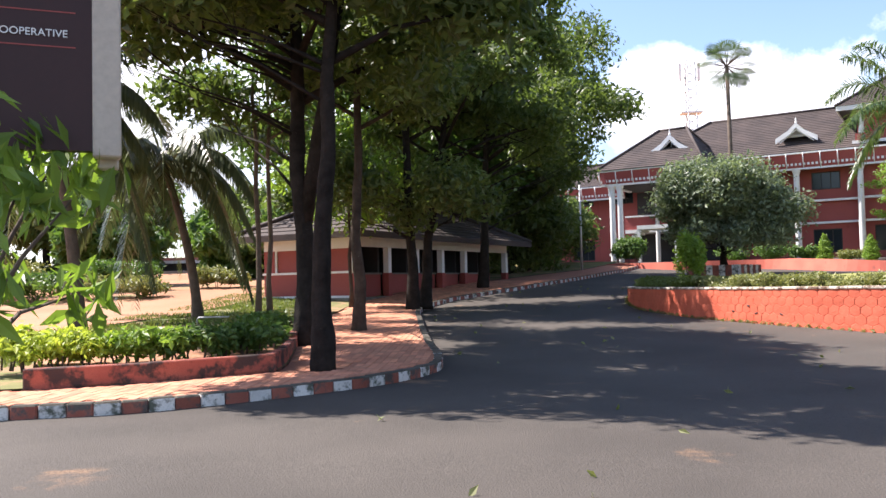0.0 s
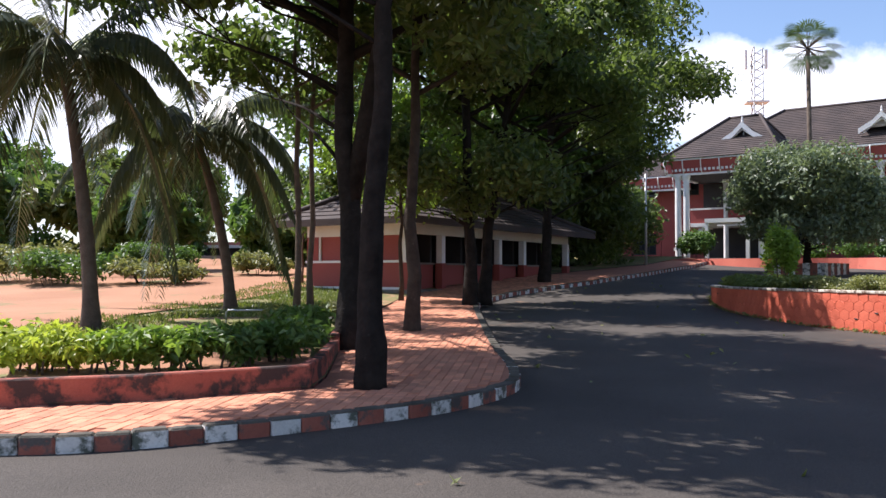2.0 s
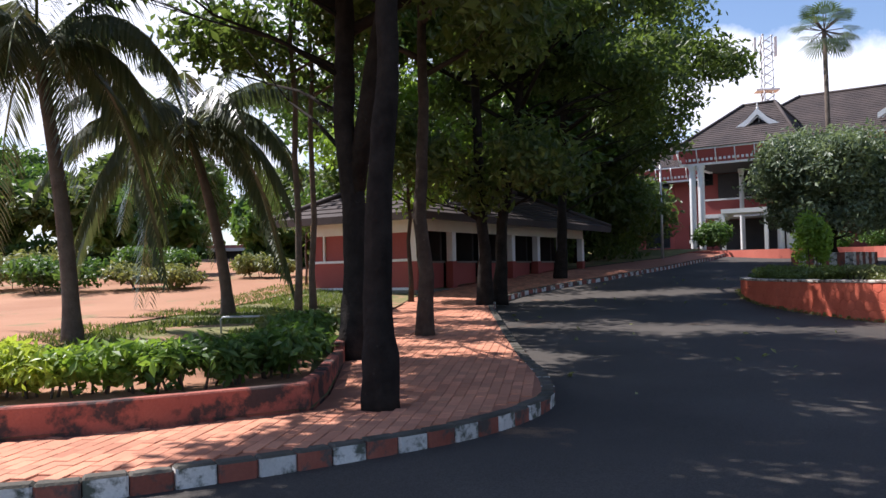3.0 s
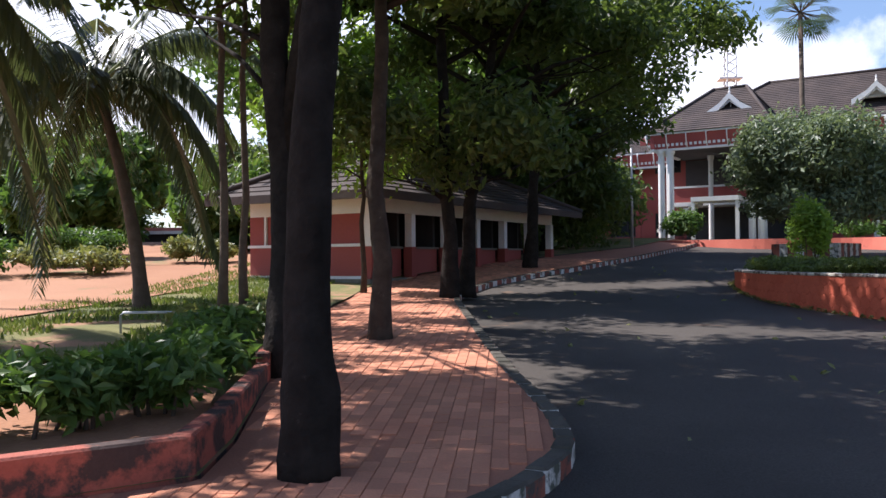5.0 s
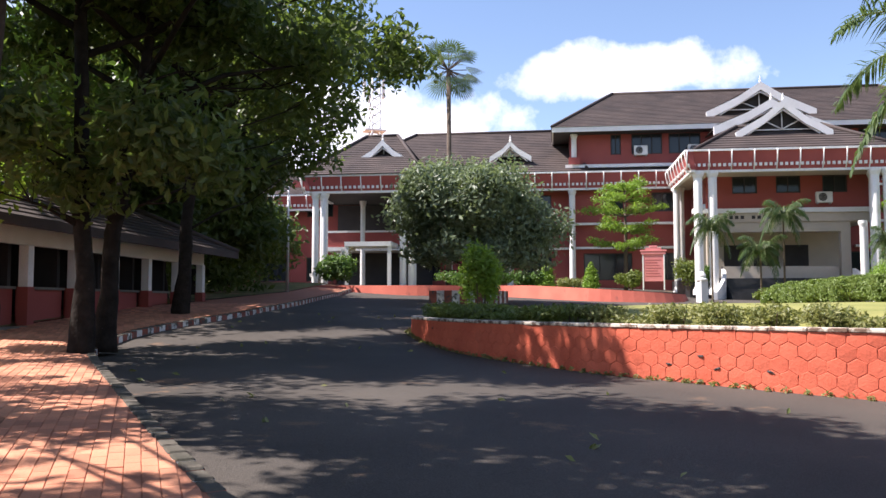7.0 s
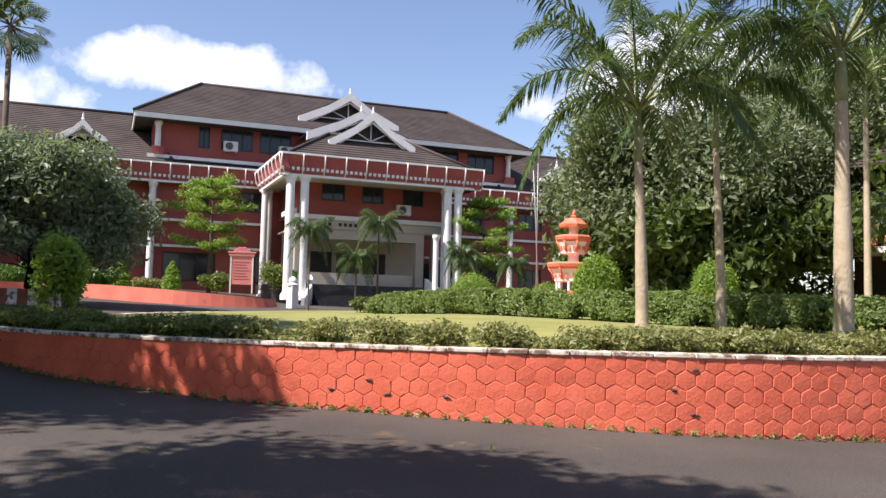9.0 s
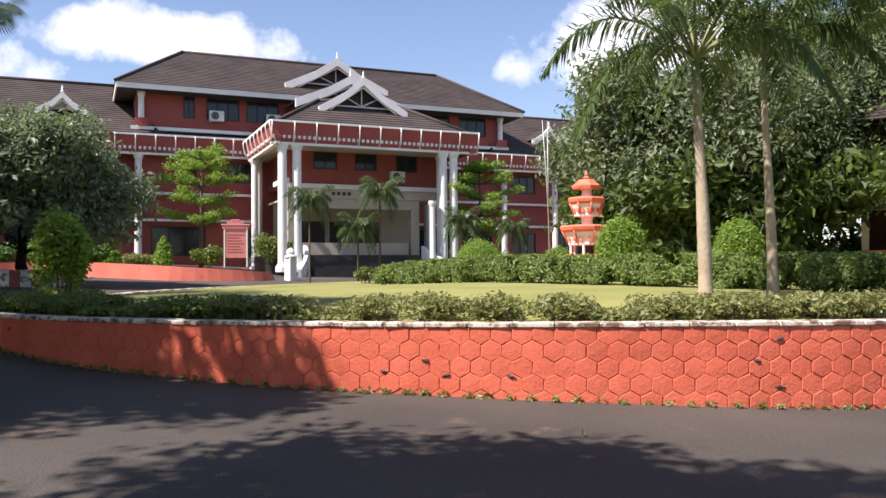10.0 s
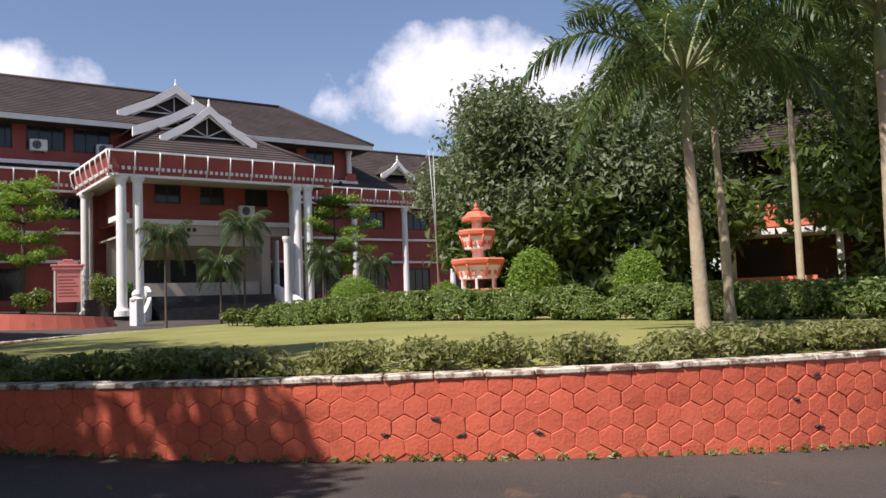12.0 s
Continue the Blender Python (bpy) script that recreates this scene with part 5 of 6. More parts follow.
for i, (x, y, L_) in enumerate([(-24, 74, 16), (-8, 78, 14)]):
    sh = thing("shed", "long low shed with a faded red metal roof", "building", Matrix.Translation((x, y, gz(y) - 0.3)), "sheds")
    part("wall", boxes([(-L_ / 2, L_ / 2, 0, 5, 0, 1.5)]), DARK, sh)
    part("roof", boxes([(-L_ / 2 - 0.4, L_ / 2 + 0.4, -0.5, 5.5, 1.5, 1.75)]), TIN, sh)
    part("roof_edge", boxes([(-L_ / 2 - 0.42, L_ / 2 + 0.42, -0.55, -0.5, 1.25, 1.5)]), WHITE, sh)
field_a = [(-7.5 - 0.3 * k, 40 + k * 2.8) for k in range(12)]
field_b = [(-60, 32 + k * 4) for k in range(12)]
ribbon("dirt_field", field_a, field_b, lambda x, y: gz(y) + PAVE_Z + 0.06, 10, DIRT, "bare orange laterite field", "ground")
dr_a = resample([(-80, 14), (-14, 15.6), (-8.6, 17.4), (-8.4, 20), (-9.6, 24), (-9.0, 30), (-8.2, 36)], 40)
dr_b = resample([(-80, 42), (-40, 42), (-16, 42), (-13, 42), (-11, 42), (-9.5, 42), (-8, 42)], 40)
ribbon("dirt_track", dr_a, dr_b, lambda x, y: gz(y) + PAVE_Z + 0.05, 6, DIRT, "orange dirt track across the verge", "track")

for i, (x, y, w, h, lm) in enumerate([(-14.5, 35.5, 3.2, 0.9, L_DRY), (-17.5, 34.5, 3.6, 1.2, L_MID), (-20.5, 36.5, 4.0, 1.5, L_DRY), (-16.5, 39.5, 3.4, 1.4, L_MID), (-23.5, 35.0, 4.0, 1.6, L_MID), (-12.2, 40.5, 2.4, 0.9, L_DRY)]):
    shrub("scrub_bush", "tall dry grass and scrub beside the dirt track", "bush", x, y, gz(y) + PAVE_Z + 0.03, w, w * 0.6, h, 2600, 0.1, lm, 960 + i, "scrub", lumps=14)

# ---- garden things ----
# clipped hedge on the lawn
hl = resample([(17.2, 34.0), (16.9, 32.4), (15.65, 28.9), (14.9, 25.5), (14.3, 22.5), (14.2, 19.5), (15.5, 15.5)], 24)
for i, (x, y) in enumerate(hl):
    d = hl[min(i + 1, 23)] - hl[max(i - 1, 0)]
    shrub("clipped_hedge", "clipped dense green hedge on the lawn", "hedge", x, y, lawn_z(x, y), 1.0, 0.75, 0.66, 4400, 0.045, L_HEDGE, 600 + i, "lawn hedge", math.degrees(math.atan2(d[1], d[0])), lumps=14, shell=0.5, clip=True)
for i, (x, y) in enumerate([(20.6, 38.4), (21.4, 37.8), (22.6, 38.6), (19.6, 36.4)]):
    shrub("clipped_hedge", "short clipped green hedge before the steps", "hedge", x, y, lawn_z(x, y), 1.1, 0.6, 0.55, 1100, 0.06, L_SHRUB, 640 + i, "step hedge", -50, lumps=8, shell=0.5)


def ball(x, y, r, seed, label="round clipped green bush on the lawn", zs=1.0):
    rng = np.random.default_rng(seed)
    ob = thing("topiary_ball", label, "bush", Matrix.Translation((x, y, lawn_z(x, y))), "topiary balls")
    v, f = leaves([(0, 0, r * zs)], np.array([[r, r, r * zs]]), 11000, 0.036, rng, shell=0.9)
    mesh_part("foliage", v, f, L_BRIGHT, ob)
    part("trunk", tube(bmesh.new(), [(0, 0, -0.1), (0, 0, r)], 0.04, 6), BARK2, ob)


ball(17.17, 26.61, 0.53, 1, zs=1.38)
ball(20.63, 25.01, 0.55, 2, zs=1.35)
ball(23.8, 35.8, 0.75, 3)
ball(24.8, 36.6, 0.7, 4)
ball(22.5, 31.6, 0.5, 5)
for i, (x, y, h) in enumerate([(20.0, 55.0, 1.5), (22.4, 54.3, 1.4)]):
    rng = np.random.default_rng(700 + i)
    ob = thing("cone_bush", "clipped cone-shaped green bush on the terrace", "bush", Matrix.Translation((x, y, 2.22)), "cone bushes")
    v, f = leaves([(0, 0, h * s) for s in (0.2, 0.45, 0.7, 0.88)], np.array([[w, w, h * 0.22] for w in (0.48, 0.42, 0.3, 0.16)]), 2500, 0.06, rng, shell=0.7)
    mesh_part("foliage", v, f, L_BRIGHT, ob)
    part("trunk", tube(bmesh.new(), [(0, 0, -0.1), (0, 0, h * 0.5)], 0.04, 6), BARK2, ob)
for i, (x, y, w, h, lm) in enumerate([(16.5, 53.5, 2.2, 1.1, L_MID), (18.3, 54.0, 1.4, 1.0, L_MID), (24.0, 53.0, 1.5, 1.0, L_SHRUB), (26.6, 51.3, 1.6, 1.6, L_SHRUB), (27.3, 50.7, 1.2, 1.2, L_MID), (14.5, 55.0, 1.8, 0.9, L_MID), (22.0, 55.8, 1.6, 0.7, L_DRY), (36.2, 43.0, 2.0, 1.0, L_SHRUB), (34.6, 44.0, 1.4, 0.8, L_SHRUB)]):
    shrub("garden_bush", "leafy green garden bush before the hall", "bush", x, y, (2.2 if y > 50 and x < 28 else 1.75), w, w * 0.8, h, 1800, 0.08, lm, 720 + i, "garden bushes")
shrub("garden_bush", "overgrown green bush beside the drive", "bush", 9.0, 58.6, 2.3, 1.8, 1.6, 1.7, 2600, 0.12, L_MID, 760, lumps=12)
# pillar shrub on the island
shrub("pillar_shrub", "upright leafy yellow-green shrub on the island", "bush", 7.5, 34.6, lawn_z(7.5, 34.6) - 0.05, 0.85, 0.85, 1.75, 5200, 0.065, L_BRIGHT, 770, lumps=16)
# shrub border along the retaining wall
idx = [i for i in range(M) if 3.9 < WALL[i][0] < 17 and WALL[i][1] < 38]
for k, i in enumerate(idx[::3]):
    p = WALL[i] + WN[i] * 0.75
    dark = WALL[i][1] > 26
    shrub("border_shrub", "low dense green border shrub above the wall" if dark else "low straggly olive border shrub above the wall", "bush", p[0], p[1], top_z(p) - 0.03, 0.95, 0.75, 0.36 if k % 5 else 0.2, 1500 if dark else 1250, 0.036, L_SHRUB if dark else L_DRY, 800 + k, "border shrubs", math.degrees(math.atan2(WN[i][1], WN[i][0])) + 90, lumps=8)


# fountain
fx, fy = 21.5, 29.95
fz = lawn_z(fx, fy)
ft = thing("fountain", "three-tiered orange and white pagoda-shaped fountain", "fountain", Matrix.Translation((fx, fy, fz)))
part("basin", lathe(bmesh.new(), [(0.9, -0.2), (0.9, 0.55), (0.97, 0.6), (0.97, 0.72), (0.85, 0.74), (0.3, 0.7)], 24), ORANGE, ft)
part("core", lathe(bmesh.new(), [(0.22, 0.7), (0.2, 1.06)], 12), DARK, ft)
for k in range(6):
    a = k * math.pi / 3 + 0.3
    part("pillar", lathe(bmesh.new(), [(0.055, 0.7), (0.04, 0.78), (0.04, 0.98), (0.055, 1.05)], 8, (0.52 * math.cos(a), 0.52 * math.sin(a))), WHITE, ft)
for z, r, h in ((1.04, 0.58, 0.42), (1.92, 0.40, 0.40)):
    body = part("tier_body", lathe(bmesh.new(), [(r * 0.4, z - 0.02), (r * 1.02, z), (r * 1.04, z + 0.05), (r * 1.0, z + 0.07), (r * 1.12, z + h * 0.6), (r * 1.3, z + h)], 8), WHITE, ft)
    part("tier_rim", lathe(bmesh.new(), [(r * 1.26, z + h - 0.04), (r * 1.42, z + h + 0.03), (r * 1.47, z + h + 0.12), (r * 1.38, z + h + 0.17), (r * 1.2, z + h + 0.12), (r * 0.35, z + h + 0.08)], 8), ORANGE, ft)
    for k in range(16):
        a = (k + 0.5) * math.pi / 8
        part("tier_window", boxes([(-0.04, 0.04, -0.03, 0.03, z + 0.11, z + 0.23)]), ORANGE, body).matrix_basis = pose(r * 1.03 * math.cos(a), r * 1.03 * math.sin(a), 0, 0, 0, math.degrees(a) + 90)
    for k in range(8):
        a = k * math.pi / 4
        part("rib", tube(bmesh.new(), [(r * 1.06 * math.cos(a), r * 1.06 * math.sin(a), z + 0.05), (r * 1.17 * math.cos(a), r * 1.17 * math.sin(a), z + h * 0.6), (r * 1.36 * math.cos(a), r * 1.36 * math.sin(a), z + h)], 0.03, 5), ORANGE, body)
part("neck", lathe(bmesh.new(), [(0.2, 1.54), (0.17, 1.6), (0.17, 1.86), (0.22, 1.92)], 14), WHITE, ft)
part("neck", lathe(bmesh.new(), [(0.18, 2.4), (0.15, 2.46), (0.15, 2.74), (0.2, 2.8)], 14), WHITE, ft)
part("cap", lathe(bmesh.new(), [(0.2, 2.78), (0.45, 2.76), (0.47, 2.84), (0.34, 2.93), (0.26, 3.03), (0.1, 3.06)], 8), ORANGE, ft)
part("finial", lathe(bmesh.new(), [(0.07, 3.05), (0.11, 3.1), (0.04, 3.16), (0.06, 3.2), (0.01, 3.32)], 8), ORANGE, ft)

# boulder and flag poles
rk = bmesh.new()
bmesh.ops.create_icosphere(rk, subdivisions=3, radius=0.5)
for v in rk.verts:
    v.co *= 1 + 0.25 * noise.noise(v.co * 2.2)
    v.co.z = max(v.co.z * 0.6, -0.1)
rock = emit("boulder", rk, ROCK)
rock.matrix_basis = Matrix.Translation((22.6, 33.0, lawn_z(22.6, 33.0) + 0.05))
tagged(rock, "pale grey boulder beside the fountain", "rock")
for dx, tx in ((0, 0), (0.15, -0.45)):
    fp = thing("flag_pole", "thin pale metal flag pole near the fountain", "pole", Matrix.Translation((21.3 + dx, 31.2, lawn_z(21.3, 31.2))), "flag poles")
    part("pole", tube(bmesh.new(), [(0, 0, -0.1), (tx * 0.5, 0, 3), (tx, 0, 5.0)], [0.022, 0.016, 0.01], 8), STEEL, fp)
    part("base", boxes([(-0.15, 0.15, -0.15, 0.15, -0.1, 0.12)], 0.02), CONCRETE, fp)

# notice board on the terrace
nb = thing("notice_board", "pink notice board with scrolled top on two posts", "sign", Matrix.Translation((23.9, 50.5, 2.25)) @ pose(0, 0, 0, 0, 0, -36))
part("board", boxes([(-0.52, 0.52, -0.04, 0.04, 0.35, 1.75)]), PINK, nb)
part("frame", boxes([(-0.56, -0.5, -0.06, 0.06, -0.1, 1.78), (0.5, 0.56, -0.06, 0.06, -0.1, 1.78)]), WHITE, nb)
part("header", boxes([(-0.62, 0.62, -0.08, 0.08, 1.75, 1.9), (-0.68, 0.68, -0.1, 0.1, 1.9, 1.98), (-0.4, 0.4, -0.06, 0.06, 1.98, 2.1), (-0.2, 0.2, -0.06, 0.06, 2.1, 2.2)], 0.015), PINK, nb)
for k in range(7):
    part("text_line", boxes([(-0.4, 0.4 - 0.1 * (k % 3), -0.048, -0.042, 0.6 + k * 0.14, 0.63 + k * 0.14)]), REDBAND, nb)
# low rail, brush heaps, pedestals
rail = thing("low_rail", "low bent metal rail on the grass verge", "rail", Matrix.Translation((-6.1, 22.4, gz(22.4) + PZ)))
part("bar", tube(bmesh.new(), [(-0.4, 0, -0.05), (-0.4, 0, 0.28), (-0.36, 0, 0.32), (0.36, 0.1, 0.32), (0.4, 0.1, 0.28), (0.4, 0.1, -0.05)], 0.02, 6), STEEL, rail)
for i, (x, y) in enumerate([(-5.0, 21.9), (-4.9, 24.2), (-5.4, 22.8)]):
    shrub("brush_heap", "heap of dry brown brush at the foot of young trees", "brush", x, y, gz(y) + PZ, 0.9, 0.7, 0.35, 350, 0.07, L_DRY, 900 + i, "brush heaps", lumps=6)
for x, y in ((23.4, 45.9), (33.6, 43.0)):
    bo = thing("bollard", "white pedestal with rounded cap beside the steps", "bollard", Matrix.Translation((x, y, 1.55)), "pedestals")
    part("shaft", boxes([(-0.2, 0.2, -0.2, 0.2, -0.1, 0.95)], 0.02), WHITE, bo)
    part("cap", lathe(bmesh.new(), [(0.26, 0.95), (0.28, 1.02), (0.16, 1.1), (0.2, 1.2), (0.14, 1.32), (0.02, 1.4)], 14), WHITE, bo)

# lamp post by the drive
lp = thing("lamp_post", "slim grey steel lamp post with a short arm", "street lamp", Matrix.Translation((5.3, 52.9, gz(52.9) + PZ)))
part("post", tube(bmesh.new(), [(0, 0, -0.1), (0, 0, 5.0)], [0.075, 0.05], 10), STEEL, lp)
part("arm", tube(bmesh.new(), [(0, 0, 4.75), (-0.6, 0, 4.85)], 0.03, 6), STEEL, lp)
part("lamp_head", boxes([(-1.1, -0.5, -0.09, 0.09, 4.82, 4.92)], 0.02), ACWHITE, lp)

# lattice mast far behind
mast = thing("radio_mast", "white lattice radio mast behind the roofs", "mast", Matrix.Translation((24.5, 108, 2.3)))
bm = bmesh.new()
cs = [(0.9, 0), (-0.45, 0.78), (-0.45, -0.78)]
for c in cs:
    tube(bm, [(c[0], c[1], 0), (c[0] * 0.8, c[1] * 0.8, 26)], 0.1, 5)
for k in range(26):
    for a, b in ((0, 1), (1, 2), (2, 0)):
        tube(bm, [(cs[a][0], cs[a][1], k), (cs[b][0], cs[b][1], k + 1)], 0.07, 4)
part("frame", bm, STEEL, mast)
for x in (-1.3, 1.0):
    part("antenna", boxes([(x, x + 0.3, -0.2, 0.2, 23.5, 25.8)], 0.03), ACWHITE, mast)
part("platform", boxes([(-1.3, 1.3, -0.9, 0.9, 19.4, 19.6)]), ACWHITE, mast)

# name board near the start and leafy sapling under it
sg = thing("name_board", "maroon board with white letters and a pale frame", "sign", Matrix.Translation((-0.96, 6.15, gz(6.15))) @ pose(0, 0, 0, 0, 0, 25))
part("frame_edge", boxes([(0.152, 0.244, -0.035, 0.035, 1.93, 3.1)], 0.006), CREAM, sg)
part("frame_top", boxes([(-0.715, 0.244, -0.036, 0.036, 3.1, 3.19)], 0.006), CREAM, sg)
part("board", boxes([(-0.715, 0.152, -0.022, 0.022, 1.95, 3.1)]), SIGNRED, sg)
for z in (2.42, 2.3):
    part("ruled_line", boxes([(-0.6, 0.1, -0.024, -0.022, z, z + 0.004)]), REDBAND, sg)
for x in (-0.79, 0.165):
    post = part("post", boxes([(x, x + 0.07, 0.036, 0.1, 1.9, 3.19)] if x > 0 else [(x, x + 0.07, -0.03, 0.04, -0.2, 3.19)], 0.006), CREAM, sg)
fc = bpy.data.curves.new("lettering", "FONT")
fc.body, fc.size, fc.extrude = "COOPERATIVE", 0.0355, 0.002
fc.materials.append(LETTER)
fo = new("lettering", fc)
fo.parent = sg
fo.matrix_basis = pose(-0.158, -0.025, 2.335, 90, 0, 0)
sp = thing("mango_sapling", "young mango sapling with bright drooping leaves", "tree", Matrix.Translation((-1.12, 6.0, gz(6))))
rng = np.random.default_rng(9)
bm = bmesh.new()
tube(bm, [(-0.25, 0, -0.1), (-0.2, 0.02, 0.8), (-0.08, 0.05, 1.4)], [0.026, 0.02, 0.012], 8)
cs = []
for k in range(15):
    e = Vector((rng.uniform(-0.6, 0.36), rng.uniform(-0.3, 0.3), rng.uniform(1.45, 2.0)))
    tube(bm, [(-0.16, 0.03, 1.1), tuple(Vector((-0.08, 0.05, 1.35)).lerp(e, 0.5)), tuple(e)], [0.011, 0.008, 0.003], 5)
    cs.append(tuple(e))
part("stem", bm, BARK2, sp)
v, f = leaves(cs, np.full(len(cs), 0.14), 560, 0.042, rng, shell=0.1, long=3.1, droop=1.1)
mesh_part("foliage", v, f, L_SAPLING, sp)
sr = emit("soil_patch", lathe(bmesh.new(), [(0.3, -0.05), (0.3, 0.02), (0.06, 0.05)], 16), DIRT)
sr.matrix_basis = Matrix.Translation((-1.37, 6.0, gz(6)))
tagged(sr, "patch of orange soil round the sapling", "soil", "", "structure")

# house behind the royal palms, with a red balcony
hs = thing("annex", "dark annex with a red balcony behind the palms", "building", Matrix.Translation((28.6, 19.8, 1.65)) @ pose(0, 0, 0, 0, 0, -85))
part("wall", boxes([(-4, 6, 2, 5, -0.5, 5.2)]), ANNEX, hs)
part("slab", boxes([(-4, 6, 0, 2, 2.1, 2.3)]), WHITE, hs)
for k in range(9):
    part("balcony_panel", boxes([(-3.95 + k * 1.1, -3.0 + k * 1.1, 0.02, 0.1, 2.34, 3.0)], 0.01), ORANGE, hs)
part("hand_rail", boxes([(-4, 6, -0.02, 0.14, 3.0, 3.1)]), ORANGE, hs)
for x in (-3.9, -0.6, 2.7, 5.9):
    part("post", boxes([(x - 0.1, x + 0.1, 0.14, 0.34, -0.5, 2.1)]), WHITE, hs)
    part("upper_post", boxes([(x - 0.08, x + 0.08, 0.14, 0.3, 2.3, 4.8)]), DARK, hs)
part("low_wall", boxes([(-3.9, -1.4, -0.1, 0.1, -0.5, 0.55)]), WHITE, hs)
part("low_wall_cap", boxes([(-3.95, -1.35, -0.15, 0.15, 0.55, 0.7)]), ORANGE, hs)
for x in (-2.9, 0.6, 3.6):
    part("doorway", boxes([(x - 0.6, x + 0.6, 1.94, 2.0, -0.4, 1.8)]), DARK, hs)
    part("upper_window", boxes([(x - 0.6, x + 0.6, 1.94, 2.0, 3.2, 4.4)]), GLASS, hs)
tiles("roof", [((-4.6, -0.6, 4.8), (6.6, -0.6, 4.8), (6.6, 3.5, 6.8), (-4.6, 3.5, 6.8))], hs)

# ---- hexagonal stones of the retaining wall ----
HW, HH = 0.24, 0.19
hexmesh = []
for k in range(4):
    r = random.Random(k)
    bm = bmesh.new()
    outer, inner_ = [], []
    for j in range(6):
        a = math.pi / 6 + j * math.pi / 3
        rx, rz = HW / 2 / math.cos(math.pi / 6) * 0.985, HH / 1.5 * 0.98
        x, z = rx * math.cos(a) + r.uniform(-0.008, 0.008), rz * math.sin(a) + r.uniform(-0.008, 0.008)
        outer.append(bm.verts.new((x, -0.004, z)))
        inner_.append(bm.verts.new((x * 0.94, -0.011 + r.uniform(-0.003, 0.003), z * 0.94)))
    c = bm.verts.new((0, -0.014, 0))
    for j in range(6):
        bm.faces.new((outer[j], outer[(j + 1) % 6], inner_[(j + 1) % 6], inner_[j]))
        bm.faces.new((inner_[j], inner_[(j + 1) % 6], c))
    bmesh.ops.recalc_face_normals(bm, faces=bm.faces)
    me = bpy.data.meshes.new("stone")
    bm.to_mesh(me)
    bm.free()
    me.materials.append(WALLHEX)
    hexmesh.append(me)
ws = np.concatenate([[0], np.cumsum(np.linalg.norm(np.diff(WALL, axis=0), axis=1))])
made, rest_v, rest_f = 0, [], []
hr = random.Random(3)
s0 = ws[np.argmin(np.abs(WALL[:, 1] - 26.5) + np.abs(WALL[:, 0] - 5.3))]
for col in range(int(ws[-1] / HW)):
    for row in range(9):
        s = (col + 0.5 * (row % 2)) * HW
        x, y = np.interp(s, ws, WALL[:, 0]), np.interp(s, ws, WALL[:, 1])
        if x > 22 or (y > 45):
            continue
        z = TOPZ - 0.10 - row * HH
        if y > 31:
            z += max(0, gz(y) - 1.0) * 0.9
        if z < gz(y) - 0.05 or z > top_z((x, y)) - 0.05:
            continue
        i = min(np.searchsorted(ws, s), M - 2)
        d = WALL[i + 1] - WALL[i]
        ang = math.degrees(math.atan2(d[1], d[0]))
        if np.dot(np.array([-d[1], d[0]]), WN[i]) < 0:
            ang += 180
        m = Matrix.Translation((x, y, z)) @ pose(0, 0, 0, hr.uniform(-2, 2), 0, ang + hr.uniform(-2, 2))
        me = hexmesh[hr.randrange(4)]
        if made < 300 and s0 - 2.0 < s < s0 + 11.5:
            ob = new("stone", me)
            ob.parent = retaining
            ob.matrix_basis = m
            made += 1
        else:
            b = len(rest_v)
            rest_v += [tuple(m @ v.co) for v in me.vertices]
            rest_f += [tuple(b + q for q in p.vertices) for p in me.polygons]
tagged(mesh_part("stones", rest_v, rest_f, WALLHEX, retaining), kind="stuff")

# broken holes in the wall face
cr = random.Random(12)
for k in range(9):
    i = cr.choice([q for q in range(M) if WALL[q][0] < 11 and WALL[q][1] < 31 and WALL[q][0] > 4.6])
    bm = bmesh.new()
    bmesh.ops.create_icosphere(bm, subdivisions=2, radius=1.0)
    for v in bm.verts:
        v.co *= 1 + 0.5 * noise.noise(v.co * 1.7 + Vector((k, 0, 0)))
        v.co = Vector((v.co.x * cr.uniform(0.04, 0.06), v.co.y * 0.02, v.co.z * 0.017))
    ob = part("chipped_hole", bm, DARK, retaining)
    d = WALL[i + 1] - WALL[i]
    ob.matrix_basis = Matrix.Translation((WALL[i][0] - WN[i][0] * 0.012, WALL[i][1] - WN[i][1] * 0.012, cr.uniform(gz(WALL[i][1]) + 0.15, TOPZ - 0.12))) @ pose(0, 0, 0, 0, cr.uniform(-25, 25), math.degrees(math.atan2(d[1], d[0])))

# ---- paving blocks of the footpath ----
bm = bmesh.new()
box(bm, -0.057, 0.057, -0.122, 0.122, -0.05, 0.0, bevel=0.004)
pm = bpy.data.meshes.new("paver")
bm.to_mesh(pm)
bm.free()
pm.materials.append(PAVER)
pv, pf = [], []
pverts, ppolys = [v.co.copy() for v in pm.vertices], [tuple(p.vertices) for p in pm.polygons]
made = 0
pr = random.Random(8)
seg_a, seg_b = KIN, facing


def on_path(x, y):
    k = np.argmin(((KIN - (x, y)) ** 2).sum(1))
    a, b = KIN[k], facing[k]
    w = b - a
    q = np.dot(np.array([x, y]) - a, w) / (np.dot(w, w) + 1e-6)
    L_ = np.linalg.norm(w)
    return 0.06 / max(L_, 0.1) < q < 1 - 0.06 / max(L_, 0.1) and np.abs(np.cross(w / L_, np.array([x, y]) - a)) < 0.5


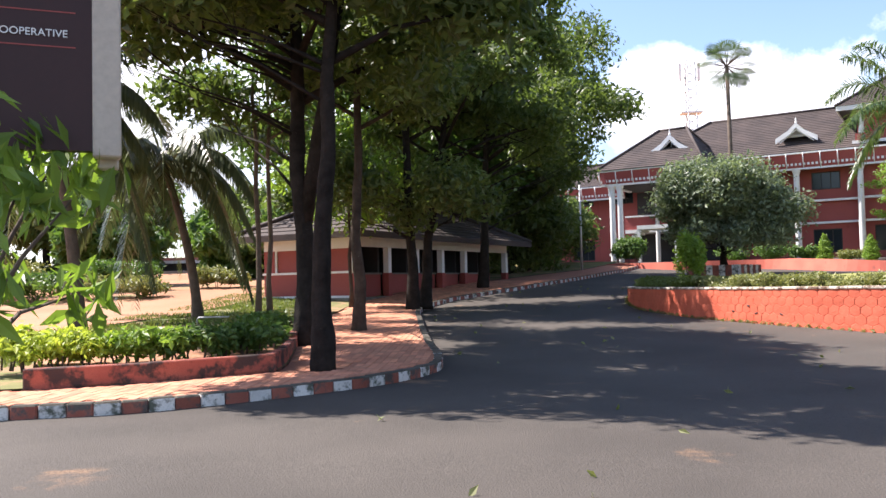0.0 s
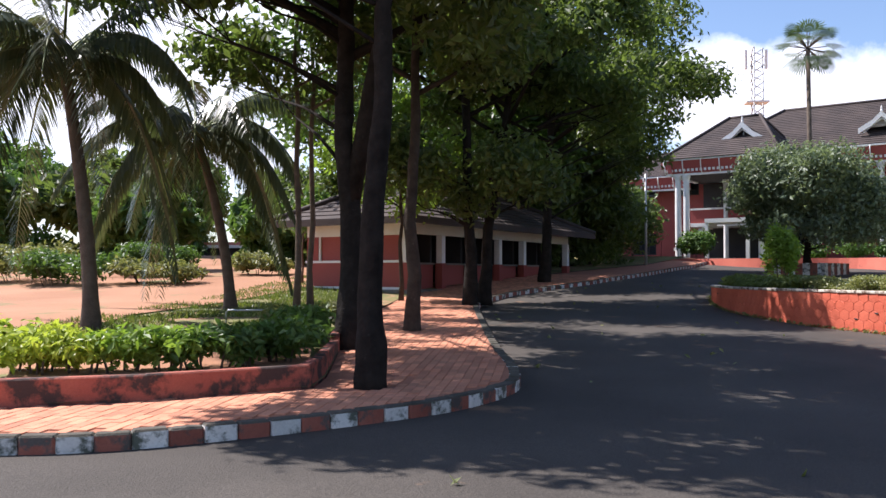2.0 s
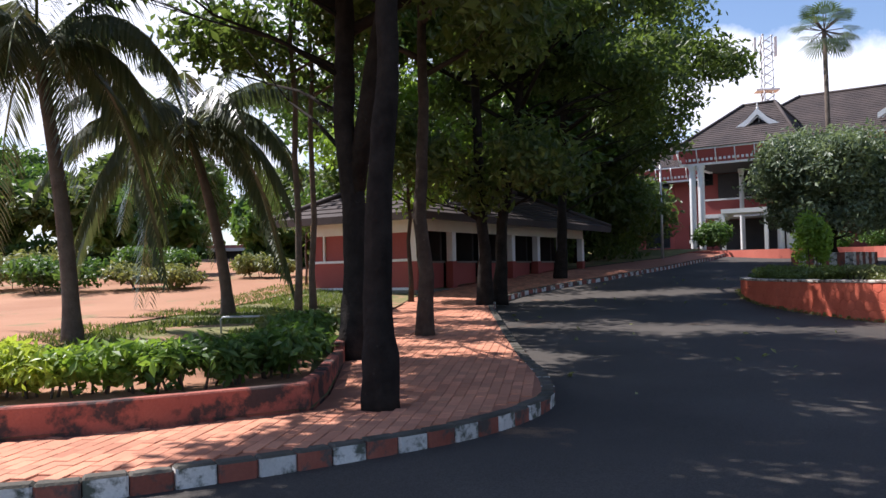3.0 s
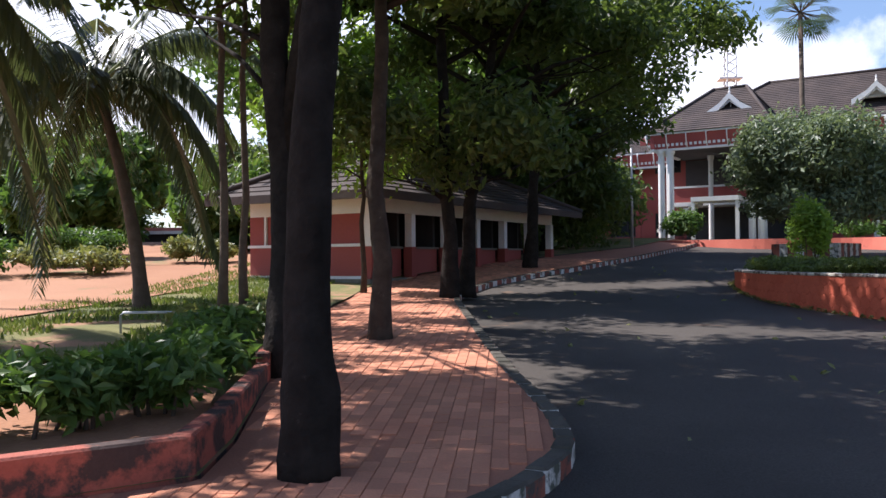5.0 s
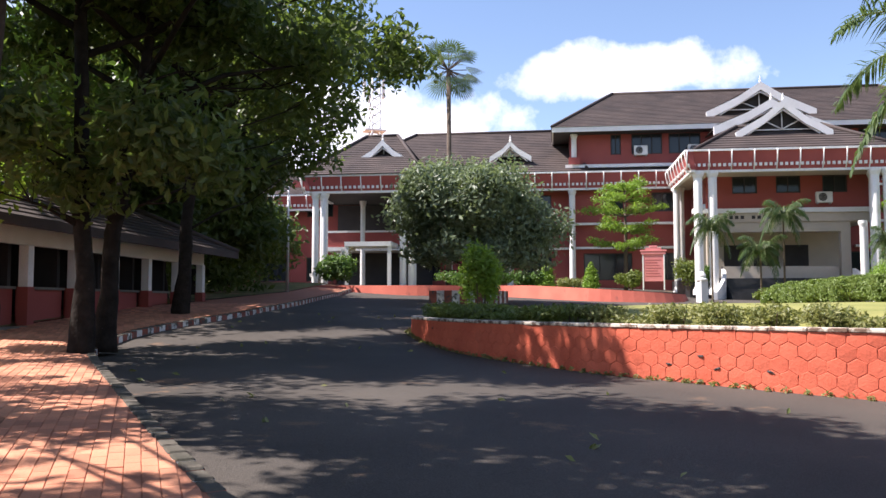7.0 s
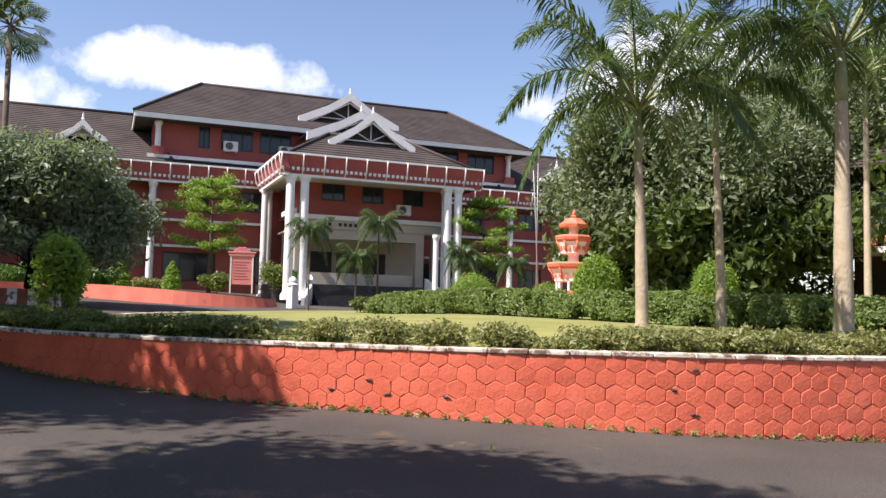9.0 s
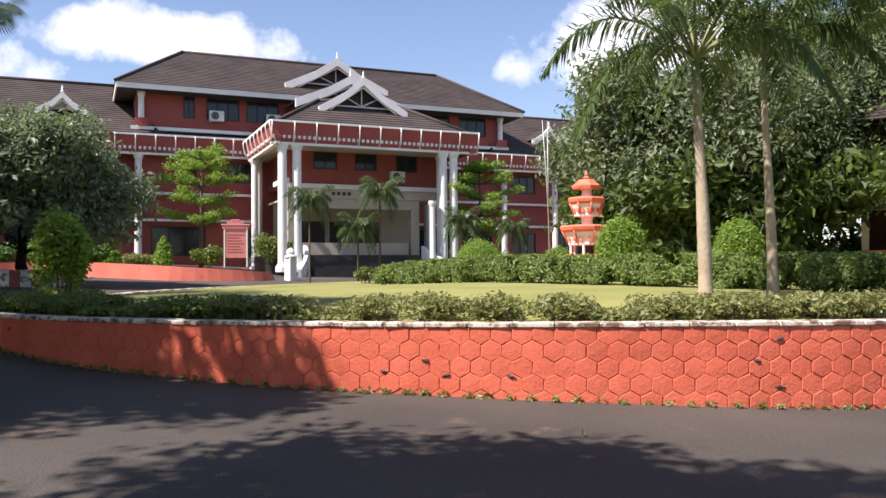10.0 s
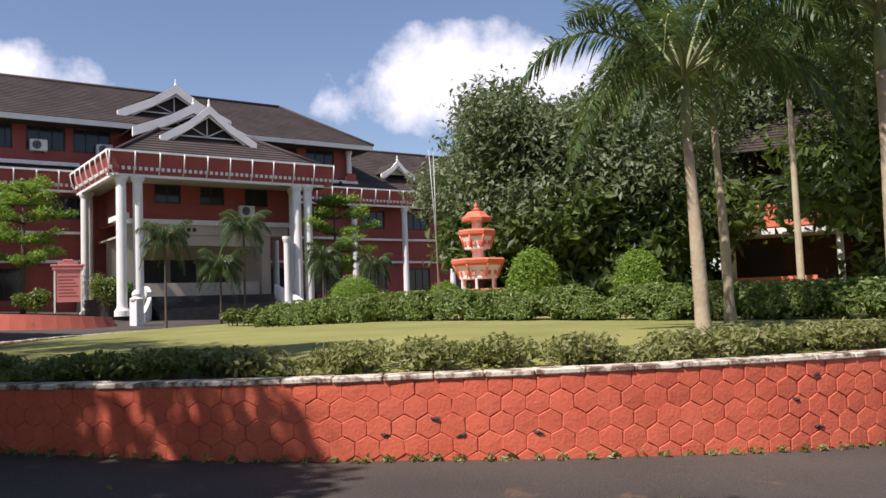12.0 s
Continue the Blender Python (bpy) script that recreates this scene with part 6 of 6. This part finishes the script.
for cx in range(-90, 40):
    for cy in range(0, 125):
        x, y = cx * 0.118 + 0.0, 12.3 + cy * 0.25 + (0.125 if cx % 2 else 0)
        if x < -8 or y > 42 or not on_path(x, y):
            continue
        if (x + 2.2) ** 2 + (y - 15.75) ** 2 < 0.1 or (x + 2.65) ** 2 + (y - 22.0) ** 2 < 0.06 or (x + 2.0) ** 2 + (y - 29.5) ** 2 < 0.25:
            continue
        z = gz(y) + PAVE_Z + pr.uniform(-0.003, 0.004)
        tilt = math.degrees(math.atan2(gz(y + 0.5) - gz(y - 0.5), 1))
        m = Matrix.Translation((x, y, z)) @ pose(0, 0, 0, tilt + pr.uniform(-0.5, 0.5), pr.uniform(-0.5, 0.5), pr.uniform(-0.8, 0.8))
        if made < 300 and -2.6 < x and 15.6 < y < 20.2:
            ob = new("paver", pm)
            ob.parent = pavement
            ob.matrix_basis = m
            made += 1
        else:
            b = len(pv)
            pv += [tuple(m @ q) for q in pverts]
            pf += [tuple(b + i for i in p) for p in ppolys]
tagged(mesh_part("pavers", pv, pf, PAVER_S, pavement), kind="stuff")
# fallen leaves and grit on the road
lr = np.random.default_rng(77)
c = np.stack([lr.uniform(-3, 8, 160), lr.uniform(6, 40, 160), np.zeros(160)], 1)
keep = [p for p in c if np.min(np.linalg.norm(KERB - p[:2], axis=1)) > 0.3 and wall_dist(p[0], p[1]) > 0.2]
c = np.array([(p[0], p[1], gz(p[1]) + 0.02) for p in keep])
v, f = leaves(c, np.full(len(c), 0.02), len(c), 0.05, lr)
tagged(mesh_part("fallen_leaves", v, f, L_DRY), "scattered dry fallen leaves on the asphalt", "leaves", "", "stuff")
# grass tufts on the verge
n = 24000
x, y = lr.uniform(-10.2, -4.6, n), lr.uniform(16.5, 40, n)
ok = (x < -5.0 - 0.03 * (y - 16)) & (np.array([noise.noise(Vector((a * 0.5, b * 0.5, 0))) for a, b in zip(x, y)]) > -0.15)
x, y = x[ok], y[ok]
h = lr.uniform(0.04, 0.14, len(x))
a = lr.uniform(0, 6.28, len(x))
zz = np.interp(y, GY, GZ) + PAVE_Z + 0.02
dx, dy = np.cos(a) * 0.02, np.sin(a) * 0.02
V = np.stack([np.stack([x - dx, y - dy, zz], 1), np.stack([x + dx, y + dy, zz], 1), np.stack([x + lr.normal(0, 0.04, len(x)), y + lr.normal(0, 0.04, len(x)), zz + h], 1)], 1).reshape(-1, 3)
tagged(mesh_part("grass", V, np.arange(len(V)).reshape(-1, 3), L_SHRUB), "short uneven grass on the verge", "grass", "", "stuff")
# weeds along the foot of the retaining wall
wi = [i for i in range(M) if WALL[i][0] < 14 and WALL[i][1] < 34]
cs = [(WALL[i][0] - WN[i][0] * 0.06 + lr.normal(0, 0.03), WALL[i][1] - WN[i][1] * 0.06 + lr.normal(0, 0.03), gz(WALL[i][1]) + 0.02) for i in wi for _ in range(3)]
v, f = leaves(cs, np.full(len(cs), 0.05), len(cs) * 9, 0.03, lr)
tagged(mesh_part("weeds", v, f, L_DRY), "small weeds along the foot of the wall", "weeds", "", "stuff")
